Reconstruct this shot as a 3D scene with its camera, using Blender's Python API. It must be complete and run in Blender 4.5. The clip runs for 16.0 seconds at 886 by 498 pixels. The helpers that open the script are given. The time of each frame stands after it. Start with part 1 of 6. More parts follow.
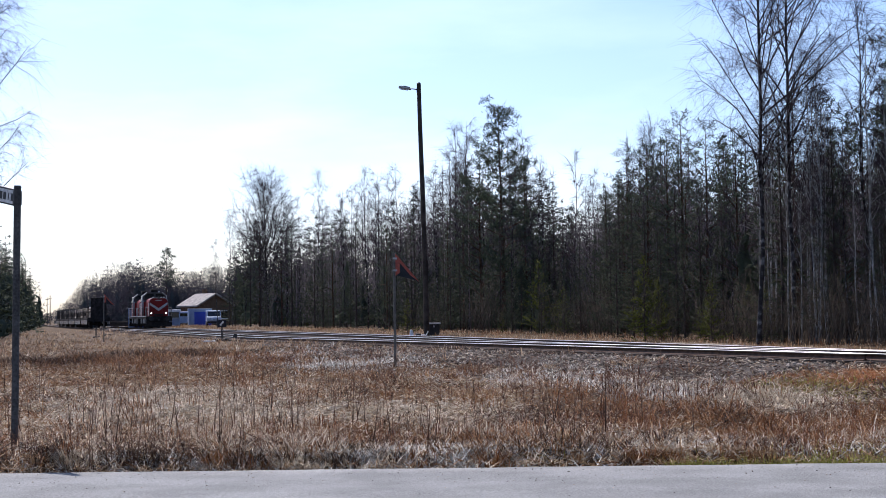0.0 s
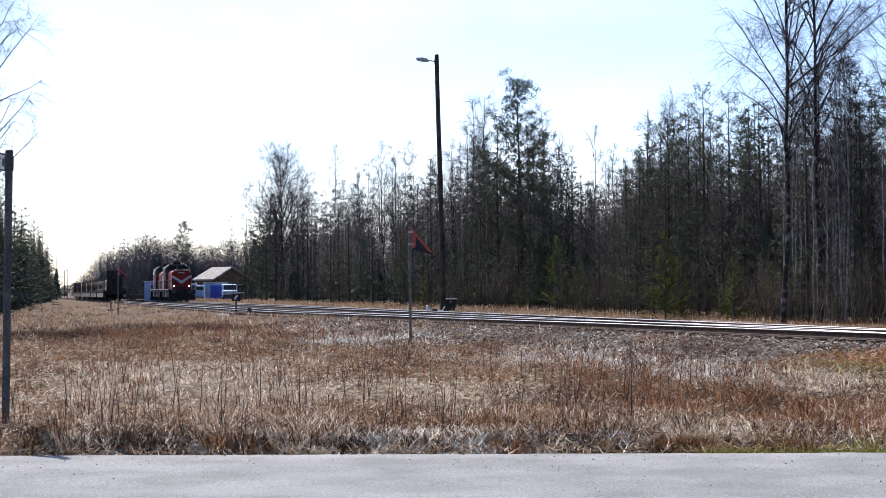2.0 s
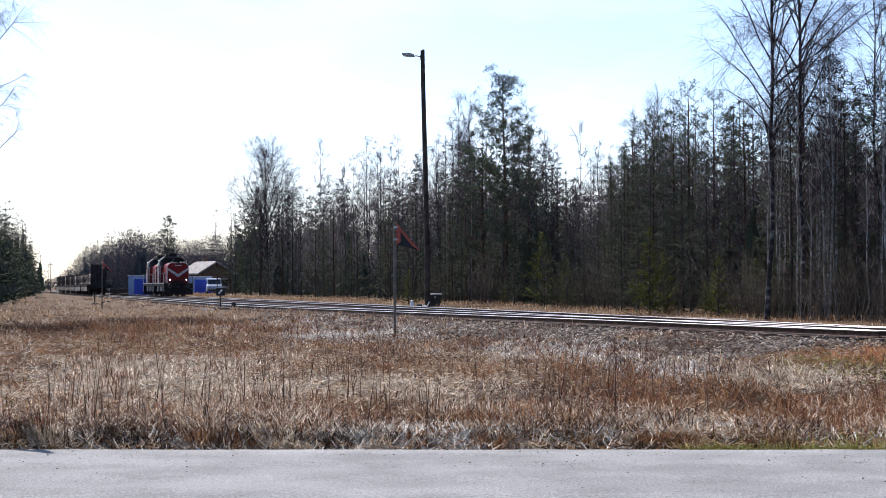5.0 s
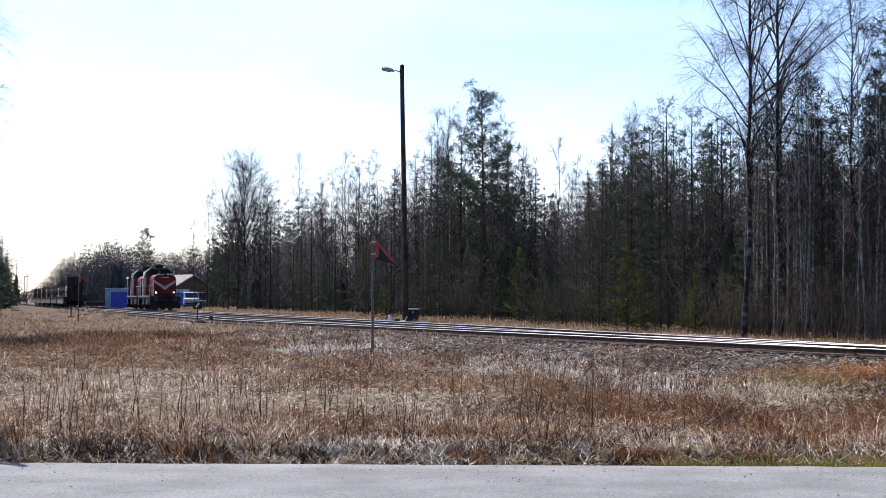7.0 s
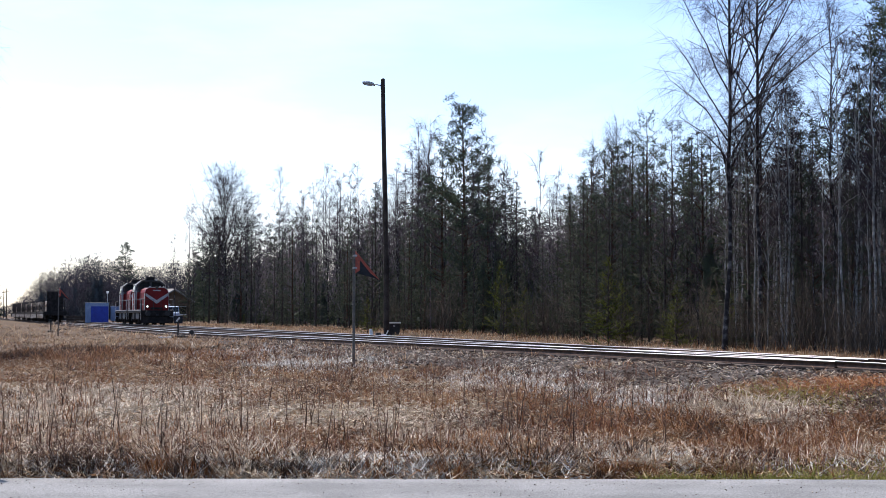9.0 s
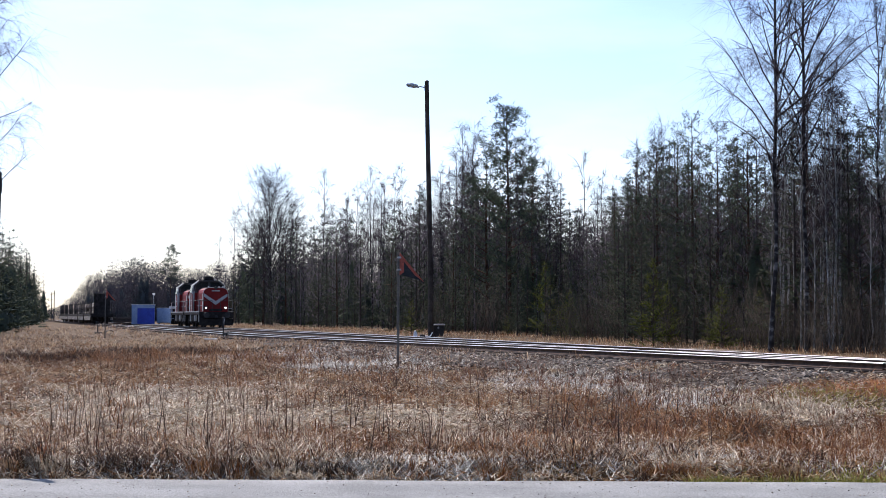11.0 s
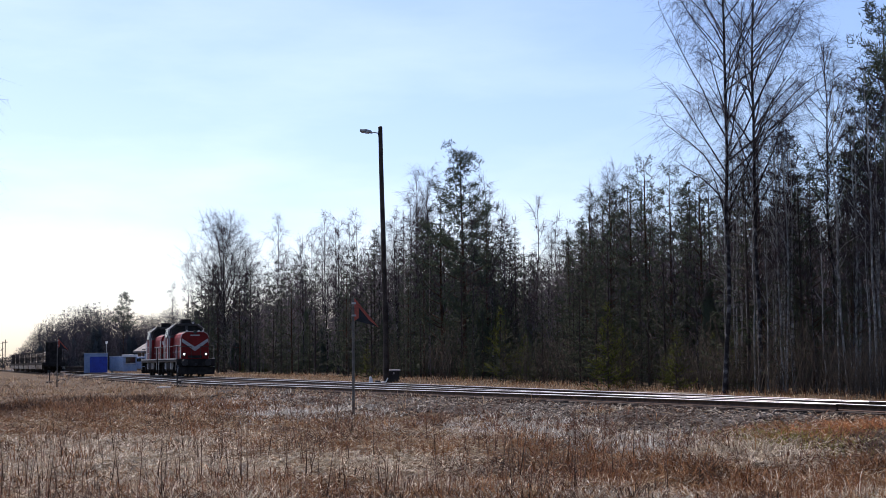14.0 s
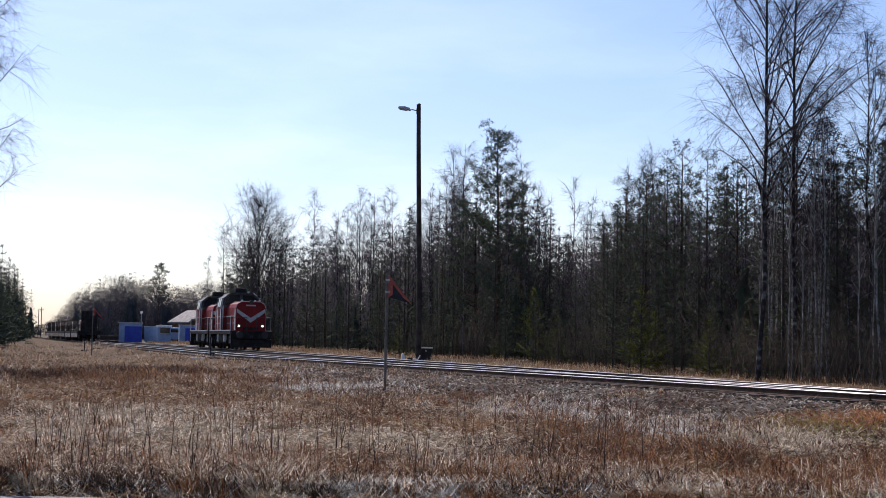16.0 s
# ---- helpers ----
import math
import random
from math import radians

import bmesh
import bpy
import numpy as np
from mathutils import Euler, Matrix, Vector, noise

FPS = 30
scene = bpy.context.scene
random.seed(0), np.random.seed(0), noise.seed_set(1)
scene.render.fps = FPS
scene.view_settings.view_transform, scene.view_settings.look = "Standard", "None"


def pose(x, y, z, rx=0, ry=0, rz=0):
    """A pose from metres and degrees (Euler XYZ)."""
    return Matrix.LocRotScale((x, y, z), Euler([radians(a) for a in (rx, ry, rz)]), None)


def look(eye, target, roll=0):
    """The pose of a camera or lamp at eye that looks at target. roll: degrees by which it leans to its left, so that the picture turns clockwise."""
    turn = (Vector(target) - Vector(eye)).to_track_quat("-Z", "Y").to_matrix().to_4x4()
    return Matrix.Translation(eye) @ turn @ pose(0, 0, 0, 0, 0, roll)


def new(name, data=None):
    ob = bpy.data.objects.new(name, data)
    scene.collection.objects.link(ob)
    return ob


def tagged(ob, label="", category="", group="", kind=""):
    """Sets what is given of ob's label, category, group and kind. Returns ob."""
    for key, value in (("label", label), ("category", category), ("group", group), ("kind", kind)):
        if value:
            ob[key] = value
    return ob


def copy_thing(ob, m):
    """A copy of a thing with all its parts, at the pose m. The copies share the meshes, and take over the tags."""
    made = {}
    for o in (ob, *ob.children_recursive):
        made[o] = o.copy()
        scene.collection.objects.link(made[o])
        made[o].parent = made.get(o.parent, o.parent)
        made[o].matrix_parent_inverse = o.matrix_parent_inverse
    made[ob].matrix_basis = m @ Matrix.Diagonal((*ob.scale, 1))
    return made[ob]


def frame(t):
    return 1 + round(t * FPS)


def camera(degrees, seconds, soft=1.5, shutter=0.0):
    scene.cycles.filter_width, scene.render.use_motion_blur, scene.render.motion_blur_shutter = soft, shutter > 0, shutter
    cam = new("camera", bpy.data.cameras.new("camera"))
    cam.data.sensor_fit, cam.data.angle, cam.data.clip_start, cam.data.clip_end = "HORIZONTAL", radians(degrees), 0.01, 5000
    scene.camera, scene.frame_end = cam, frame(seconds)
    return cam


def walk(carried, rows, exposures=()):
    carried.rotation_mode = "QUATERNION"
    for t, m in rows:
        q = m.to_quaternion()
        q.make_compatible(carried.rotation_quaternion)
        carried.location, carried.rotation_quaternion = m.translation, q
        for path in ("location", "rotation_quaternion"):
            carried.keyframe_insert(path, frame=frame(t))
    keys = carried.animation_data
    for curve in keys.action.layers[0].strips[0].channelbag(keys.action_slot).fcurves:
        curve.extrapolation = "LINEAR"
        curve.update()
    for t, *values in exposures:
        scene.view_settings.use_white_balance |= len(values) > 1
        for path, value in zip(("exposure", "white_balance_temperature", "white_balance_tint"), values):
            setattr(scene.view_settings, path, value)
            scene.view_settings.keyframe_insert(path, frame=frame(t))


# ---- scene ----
# ---- camera and its path ----
cam = camera(33.56, 16.0, soft=0.85)
EYE = (0.0, 0.0, 1.5)
TURNS = [
    (0.5, 91.877, 0.594, 1.122),
    (1.0, 91.763, 0.644, 1.522),
    (1.5, 91.572, 0.689, 1.557),
    (2.0, 91.643, 0.438, 1.454),
    (2.5, 91.662, 0.560, 1.384),
    (3.0, 91.521, 0.620, 1.285),
    (5.5, 91.463, 0.121, 0.817),
    (6.0, 92.012, 0.987, 1.077),
    (6.5, 91.999, -0.462, 0.094),
    (7.0, 92.045, -0.200, -0.007),
    (7.5, 92.178, -0.477, -0.412),
    (8.0, 92.552, -0.215, -0.463),
    (8.5, 92.574, -0.116, -0.786),
    (11.0, 92.649, -0.069, 0.984),
    (11.5, 92.485, -0.120, 1.709),
    (12.0, 93.390, 0.133, 1.897),
    (12.5, 93.409, 0.512, 1.659),
    (13.0, 94.924, 0.326, 1.005),
    (13.5, 93.937, 1.216, -0.799),
    (14.0, 94.401, 0.517, -0.752),
    (14.5, 94.989, -0.605, -0.252),
    (15.0, 94.844, -0.707, -0.070),
    (15.5, 93.874, -1.326, 0.431),
    (16.0, 93.562, -1.046, 0.511),
]
# the shot begins with a short move forward
walk(cam, [(0.0, pose(0.01, -1.0, 1.5, 92.6, 0.839, 0.80))] + [(t, pose(*EYE, a, b, c)) for t, a, b, c in TURNS],
     exposures=[(0.0, 0.4, 5680, 20), (0.5, 0.70, 5800, 18), (3.0, 0.75, 5800, 18), (7.0, 0.64, 5800, 18), (11.0, 0.6, 5780, 19),
                (12.5, 0.46, 5780, 21), (13.5, 0.20, 5850, 21), (16.0, 0.13, 5850, 21)])

# ---- light ----
SUN_AZ, SUN_EL = -28.0, 47.0          # degrees from +Y to the right, and above the horizon
world = bpy.data.worlds.new("sky")
scene.world = world
world.use_nodes = True
wn = world.node_tree.nodes
sky = wn.new("ShaderNodeTexSky")
sky.sky_type = 'NISHITA'
sky.sun_disc = False
sky.sun_elevation = radians(SUN_EL)
sky.sun_rotation = radians(SUN_AZ)
sky.air_density, sky.dust_density, sky.ozone_density = 1.0, 0.9, 2.6
wn["Background"].inputs[1].default_value = 0.118
# thin high cloud drawn out in streaks
wl = world.node_tree.links
sky_at = wn.new("ShaderNodeTexCoord")
sky_map = wn.new("ShaderNodeMapping")
sky_map.inputs["Scale"].default_value = (2.2, 1.0, 9.0)
sky_map.inputs["Rotation"].default_value = (0.0, 0.12, 0.3)
wl.new(sky_at.outputs["Generated"], sky_map.inputs["Vector"])
cirrus = wn.new("ShaderNodeTexNoise")
cirrus.inputs["Scale"].default_value, cirrus.inputs["Detail"].default_value, cirrus.inputs["Roughness"].default_value = 1.6, 7.0, 0.55
wl.new(sky_map.outputs[0], cirrus.inputs["Vector"])
veil = wn.new("ShaderNodeValToRGB")
veil.color_ramp.elements[0].position, veil.color_ramp.elements[1].position = 0.46, 0.78
veil.color_ramp.elements[0].color = (0.97, 0.985, 1.0, 1)
veil.color_ramp.elements[1].color = (1.24, 1.16, 1.07, 1)
wl.new(cirrus.outputs["Fac"], veil.inputs["Fac"])
veiled = wn.new("ShaderNodeVectorMath")
veiled.operation = 'MULTIPLY'
wl.new(sky.outputs[0], veiled.inputs[0])
wl.new(veil.outputs["Color"], veiled.inputs[1])
wl.new(veiled.outputs[0], wn["Background"].inputs[0])
sun_data = bpy.data.lights.new("sun", 'SUN')
sun_data.energy, sun_data.angle, sun_data.color = 5.0, radians(0.5), (1.0, 0.90, 0.75)
sun = new("sun", sun_data)
_a, _e = radians(SUN_AZ), radians(SUN_EL)
sun.matrix_world = look((math.sin(_a) * math.cos(_e) * 50, math.cos(_a) * math.cos(_e) * 50, math.sin(_e) * 50), (0, 0, 0))

# ---- materials ----
MATS = {}


def mat(name, c1, c2=None, scale=3.0, rough=0.8, metal=0.0, bump=0.0, bscale=40.0, c3=None, island=0.0, objrand=0.0, emit=None, estr=0.0, trans=0.0, detail=6.0, coat=0.0, gloss=None):
    """A surface of two or three colours mixed by noise at two scales, with fine relief."""
    if name in MATS:
        return MATS[name]
    m = bpy.data.materials.new(name)
    m.use_nodes = True
    nt = m.node_tree
    n, ln = nt.nodes, nt.links
    b = n["Principled BSDF"]
    b.inputs["Roughness"].default_value = rough
    b.inputs["Metallic"].default_value = metal
    b.inputs["Specular IOR Level"].default_value = 0.02 if "needles" in name or "twig" in name else 0.12 if rough >= 0.7 else 0.22 if trans or rough >= 0.55 else 0.5
    if gloss is not None:
        b.inputs["Specular IOR Level"].default_value = gloss
    if coat:
        b.inputs["Coat Weight"].default_value = coat
    tc = n.new("ShaderNodeTexCoord")
    src = tc.outputs["Object"]
    if c2 is None:
        c2 = tuple(v * 0.8 for v in c1)
    n1 = n.new("ShaderNodeTexNoise")
    n1.inputs["Scale"].default_value = scale
    n1.inputs["Detail"].default_value = detail
    ln.new(src, n1.inputs["Vector"])
    r1 = n.new("ShaderNodeValToRGB")
    r1.color_ramp.elements[0].position, r1.color_ramp.elements[1].position = 0.38, 0.62
    r1.color_ramp.elements[0].color = (*c1, 1)
    r1.color_ramp.elements[1].color = (*c2, 1)
    fac = n1.outputs["Fac"]
    if island:
        g = n.new("ShaderNodeNewGeometry")
        mx = n.new("ShaderNodeMix")
        mx.inputs[0].default_value = island
        ln.new(fac, mx.inputs[2])
        ln.new(g.outputs["Random Per Island"], mx.inputs[3])
        fac = mx.outputs[0]
    if objrand:
        oi = n.new("ShaderNodeObjectInfo")
        mx = n.new("ShaderNodeMix")
        mx.inputs[0].default_value = objrand
        ln.new(fac, mx.inputs[2])
        ln.new(oi.outputs["Random"], mx.inputs[3])
        fac = mx.outputs[0]
    if c3 is not None:
        e = r1.color_ramp.elements.new(0.8)
        e.color = (*c3, 1)
        r1.color_ramp.elements[0].position = 0.25
        r1.color_ramp.elements[1].position = 0.5
    ln.new(fac, r1.inputs["Fac"])
    # fine grain over the broad colour
    n2 = n.new("ShaderNodeTexNoise")
    n2.inputs["Scale"].default_value = bscale
    n2.inputs["Detail"].default_value = 4
    ln.new(src, n2.inputs["Vector"])
    mp = n.new("ShaderNodeMapRange")
    mp.inputs[1].default_value, mp.inputs[2].default_value = 0.3, 0.7
    mp.inputs[3].default_value, mp.inputs[4].default_value = 0.62, 1.38
    ln.new(n2.outputs["Fac"], mp.inputs[0])
    vm = n.new("ShaderNodeVectorMath")
    vm.operation = 'MULTIPLY'
    ln.new(r1.outputs["Color"], vm.inputs[0])
    ln.new(mp.outputs[0], vm.inputs[1])
    ln.new(vm.outputs[0], b.inputs["Base Color"])
    if bump:
        bp = n.new("ShaderNodeBump")
        bp.inputs["Strength"].default_value = bump
        bp.inputs["Distance"].default_value = 0.02
        ln.new(n2.outputs["Fac"], bp.inputs["Height"])
        ln.new(bp.outputs[0], b.inputs["Normal"])
    if emit:
        b.inputs["Emission Color"].default_value = (*emit, 1)
        b.inputs["Emission Strength"].default_value = estr
    if trans:
        # thin leaves and blades let light through
        t = n.new("ShaderNodeBsdfTranslucent")
        ln.new(vm.outputs[0], t.inputs["Color"])
        ms = n.new("ShaderNodeMixShader")
        ms.inputs[0].default_value = trans
        ln.new(b.outputs[0], ms.inputs[1])
        ln.new(t.outputs[0], ms.inputs[2])
        ln.new(ms.outputs[0], n["Material Output"].inputs["Surface"])
    MATS[name] = m
    return m


# brown soil whose colour includes the shade down between the blades
M_FIELD = mat("shade_dark_soil", (0.040, 0.024, 0.012), (0.090, 0.057, 0.028), 0.9, 0.95, bump=1.0, bscale=7, c3=(0.14, 0.105, 0.052))
M_ASPHALT = mat("asphalt", (0.190, 0.191, 0.178), (0.262, 0.263, 0.246), 0.9, 0.85, bump=1.0, bscale=60)
M_BALLAST = mat("ballast", (0.025, 0.019, 0.014), (0.055, 0.044, 0.034), 1.2, 0.95, bump=1.0, bscale=16, c3=(0.09, 0.074, 0.058))
M_STONE = mat("stone", (0.036, 0.029, 0.022), (0.10, 0.082, 0.063), 5, 0.85, island=0.8, c3=(0.34, 0.285, 0.225))
M_RAIL = mat("rail_steel", (0.055, 0.035, 0.025), (0.10, 0.06, 0.04), 6, 0.7, metal=0.3, bump=0.3)
M_RAILTOP = mat("polished_steel", (0.66, 0.61, 0.56), (0.52, 0.48, 0.44), 4, 0.28, metal=1.0)
M_SLEEPER = mat("tarred_wood", (0.055, 0.042, 0.033), (0.12, 0.095, 0.075), 4, 0.9, bump=0.6, bscale=30, objrand=0.4)
M_STRAW = mat("straw", (0.24, 0.13, 0.060), (0.48, 0.32, 0.175), 0.5, 0.5, island=0.65, c3=(0.73, 0.60, 0.41), trans=0.5, gloss=0.2)
M_RUST = mat("rust_grass", (0.155, 0.066, 0.029), (0.31, 0.150, 0.066), 0.5, 0.7, island=0.55, c3=(0.48, 0.29, 0.14), trans=0.5)
M_PALE = mat("bleached_grass", (0.45, 0.37, 0.26), (0.68, 0.58, 0.44), 0.6, 0.4, island=0.6, c3=(0.86, 0.785, 0.64), trans=0.45, gloss=0.35)
M_GREENG = mat("green_grass", (0.19, 0.20, 0.035), (0.35, 0.34, 0.065), 0.8, 0.6, island=0.5, c3=(0.50, 0.44, 0.15), trans=0.5)
M_REDSTEM = mat("red_stem", (0.075, 0.030, 0.018), (0.15, 0.065, 0.034), 1.0, 0.75, island=0.6)
# brown of dead stems, darkened further to give shadow gaps among the grass
M_SHADESTALK = mat("shade_dark_stalk", (0.045, 0.028, 0.019), (0.115, 0.066, 0.042), 2, 0.8, island=0.6)
# trunk's backlit shade is in the near-black colours, sunlit flecks in the pale one
M_BACKLITBIRCH = mat("backlit_birch_bark", (0.014, 0.012, 0.012), (0.034, 0.030, 0.029), 5.0, 0.85, bump=0.4, bscale=9, c3=(0.34, 0.32, 0.30))
M_DARKBARK = mat("dark_bark", (0.035, 0.028, 0.025), (0.075, 0.060, 0.052), 3, 0.9, bump=0.8, bscale=20)
M_TWIG = mat("birch_twigs", (0.028, 0.021, 0.025), (0.064, 0.050, 0.055), 0.6, 0.75, island=0.5)
M_PINEBARK = mat("pine_bark", (0.035, 0.022, 0.016), (0.085, 0.05, 0.032), 2.5, 0.9, bump=0.8, bscale=14)
# pine and spruce greens are lifted and blued to carry the forest's haze
M_PINE = mat("veiled_pine_needles", (0.034, 0.049, 0.040), (0.062, 0.081, 0.053), 0.7, 0.6, island=0.5, c3=(0.098, 0.115, 0.062), trans=0.15)
M_SPRUCE = mat("veiled_spruce_needles", (0.036, 0.049, 0.040), (0.066, 0.081, 0.053), 0.7, 0.6, island=0.5, c3=(0.102, 0.115, 0.060), trans=0.25)
M_YOUNG = mat("young_needles", (0.050, 0.064, 0.014), (0.100, 0.115, 0.022), 0.9, 0.6, island=0.5, c3=(0.17, 0.175, 0.040), trans=0.5)
# lit version of the spruce needles: sunshine is put in as a warmer, brighter green
M_SUNNEEDLES = mat("sunlit_needles", (0.066, 0.088, 0.027), (0.112, 0.135, 0.040), 0.8, 0.6, island=0.5, c3=(0.165, 0.180, 0.056), trans=0.45)
M_POLE = mat("creosoted_pole", (0.035, 0.027, 0.022), (0.075, 0.058, 0.046), 2, 0.85, bump=0.5, bscale=24)
M_GREYSTEEL = mat("galvanised_steel", (0.27, 0.27, 0.27), (0.38, 0.38, 0.37), 5, 0.5, metal=0.7)
M_DARKSTEEL = mat("dark_painted_steel", (0.028, 0.027, 0.027), (0.05, 0.046, 0.042), 3, 0.55, bump=0.2)
M_POSTPAINT = mat("weathered_grey_post", (0.05, 0.047, 0.045), (0.09, 0.085, 0.08), 4, 0.7)
M_SIGNPOST = mat("grey_sign_post", (0.085, 0.078, 0.068), (0.14, 0.13, 0.11), 4, 0.6)
M_WHITE = mat("white_paint", (0.72, 0.71, 0.68), (0.82, 0.81, 0.79), 5, 0.5)
M_OFFWHITE = mat("dusty_white_paint", (0.5, 0.48, 0.45), (0.66, 0.64, 0.6), 3, 0.55)
M_RED = mat("loco_red", (0.15, 0.008, 0.007), (0.21, 0.012, 0.010), 1.2, 0.55)
M_STRIPE = mat("loco_grey_stripe", (0.36, 0.34, 0.32), (0.46, 0.44, 0.41), 2, 0.5)
M_ROOF = mat("sooty_roof", (0.045, 0.045, 0.047), (0.09, 0.088, 0.085), 2, 0.6)
M_UNDER = mat("grimy_underframe", (0.016, 0.014, 0.013), (0.035, 0.03, 0.027), 3, 0.7)
M_GLASS = mat("cab_glass", (0.012, 0.014, 0.016), (0.02, 0.022, 0.025), 1, 0.06)
M_LAMP = mat("lit_headlamp", (0.9, 0.88, 0.8), None, 3, 0.3, emit=(1.0, 0.95, 0.82), estr=6.0)
M_SIGNRED = mat("sign_red", (0.24, 0.035, 0.018), (0.32, 0.055, 0.025), 4, 0.5)
M_SIGNDARK = mat("sign_back", (0.010, 0.011, 0.015), (0.020, 0.021, 0.026), 4, 0.55)
M_BLUE = mat("blue_paint", (0.012, 0.035, 0.32), (0.02, 0.055, 0.42), 2, 0.45)
M_VAN = mat("dusty_van_paint", (0.30, 0.35, 0.43), (0.40, 0.45, 0.52), 2, 0.4)
M_PALEBLUE = mat("pale_blue_sheet", (0.22, 0.30, 0.45), (0.30, 0.38, 0.52), 1.5, 0.5)
M_LOG = mat("log_bark", (0.17, 0.125, 0.09), (0.36, 0.29, 0.215), 2, 0.5, bump=0.3, objrand=0.3)
M_LOGLIT = mat("sunlit_log", (0.50, 0.40, 0.27), (0.62, 0.52, 0.38), 6, 0.45)
M_ROOFTILE = mat("weathered_roof", (0.20, 0.185, 0.165), (0.29, 0.265, 0.24), 1.5, 0.8, bump=0.4)
M_WALLWOOD = mat("brown_boards", (0.10, 0.065, 0.04), (0.16, 0.105, 0.07), 2, 0.85)
M_HERB = mat("bleached_herbs", (0.22, 0.205, 0.17), (0.44, 0.42, 0.36), 1.5, 0.5, island=0.8, c3=(0.72, 0.70, 0.62), gloss=0.4)
M_ORANGE = mat("orange_moss", (0.19, 0.072, 0.026), (0.30, 0.125, 0.045), 1.5, 0.8, island=0.5)
M_PALEBARK = mat("young_birch_bark", (0.06, 0.055, 0.048), (0.25, 0.238, 0.215), 3.0, 0.75, bump=0.4, bscale=12, c3=(0.55, 0.53, 0.48))
M_OLDWOOD = mat("weathered_wood", (0.16, 0.125, 0.085), (0.33, 0.27, 0.19), 5.0, 0.85, bump=0.4, bscale=30)
# twig brown lifted towards violet, with the veil of the air in it
M_BROWNTWIG = mat("veiled_twig_mass", (0.080, 0.069, 0.076), (0.150, 0.128, 0.132), 0.3, 0.85, island=0.4)
# far woods: the air's bluish haze is mixed into these two base colours
M_HAZE = mat("hazed_twigs", (0.034, 0.031, 0.039), (0.054, 0.049, 0.059), 0.1, 0.95, island=0.3)
M_HAZECON = mat("hazed_needles", (0.044, 0.054, 0.056), (0.072, 0.084, 0.086), 0.1, 0.9, island=0.4)
M_BRUSH = mat("brush_twigs", (0.045, 0.038, 0.031), (0.105, 0.086, 0.068), 0.4, 0.8, island=0.5)

# ---- helpers of the place ----
HEAD = 18.0                                   # the railway runs this many degrees to the left of +Y
UX, UY = -math.sin(radians(HEAD)), math.cos(radians(HEAD))
NX, NY = UY, -UX
LMAIN, RAILZ, GAUGE = 18.35, 0.57, 1.524


def tp(s, l, z=0.0):
    """A place s metres along the railway and l metres to the right of its axis through the camera."""
    return Vector((s * UX + l * NX, s * UY + l * NY, z))


def tpose(s, l, z, rz=0.0, rx=0.0, ry=0.0):
    p = tp(s, l, z)
    return pose(p.x, p.y, p.z, rx, ry, HEAD + rz)


def smooth(a, b, v):
    t = np.clip((v - a) / (b - a), 0, 1)
    return t * t * (3 - 2 * t)


def siding(s):
    """How far the siding lies to the left of the main line."""
    s = np.asarray(s, float)
    return np.clip((s - 24.0) / 9.0, 0.0, 5.4)


def wave(x, y, f, seed):
    r = np.random.RandomState(seed)
    out = 0
    for i in range(5):
        a, p = r.uniform(0, 6.28), r.uniform(0, 6.28)
        k = f * (1 + 0.7 * i)
        out = out + np.sin((x * math.cos(a) + y * math.sin(a)) * k + p) / (1 + 0.8 * i)
    return out / 2.2


def ground(x, y):
    x, y = np.asarray(x, float), np.asarray(y, float)
    s, l = x * UX + y * UY, x * NX + y * NY
    near = LMAIN - siding(s)
    w = smooth(12.5, 17, y)
    z = 0.02 + w * (0.06 + 0.05 * wave(x, y, 0.35, 1) + 0.075 * wave(x, y, 1.7, 2) + 0.05 * wave(x, y, 4.3, 6)) - 0.10 * smooth(14, 17, y) * (1 - smooth(18, 23, y))
    up = smooth(near - 6.9, near - 1.9, l)
    top = 0.35
    z = z * (1 - up) + top * up + 0.04 * up * (1 - up) * 4 * wave(x, y, 2.3, 3)
    right = smooth(20.2, 22.5, l)
    far = 0.47 + 0.13 * smooth(45, 65, s) + 0.05 * wave(x, y, 0.5, 4)
    z = z * (1 - right) + far * right
    z = np.where(y < 14.2, np.minimum(z, -0.06 + 0.08 * smooth(13.9, 14.2, y)), z)
    return z


def mesh_of(name, V, F):
    V, F = np.asarray(V, np.float32), np.asarray(F, np.int32)
    me = bpy.data.meshes.new(name)
    k = F.shape[1]
    me.vertices.add(len(V))
    me.vertices.foreach_set("co", V.ravel())
    me.loops.add(F.size)
    me.loops.foreach_set("vertex_index", F.ravel())
    me.polygons.add(len(F))
    me.polygons.foreach_set("loop_start", np.arange(0, F.size, k, dtype=np.int32))
    me.update(calc_edges=True)
    me.validate()
    return me


def link(name, me, m, parent=None, label="", flat=True):
    if m is not None and not me.materials:
        me.materials.append(m)
    if not flat:
        me.shade_smooth()
    ob = new(name, me)
    if parent is not None:
        ob.parent = parent
    if label:
        ob["label"] = label
    return ob


def part(name, bm, m, parent, label="", at=None):
    me = bpy.data.meshes.new(name)
    bm.to_mesh(me)
    bm.free()
    ob = link(name, me, m, parent, label)
    if at is not None:
        ob.matrix_basis = at
    return ob


def empty(name, m, **tags):
    ob = new(name)
    ob.matrix_basis = m
    return tagged(ob, **tags)


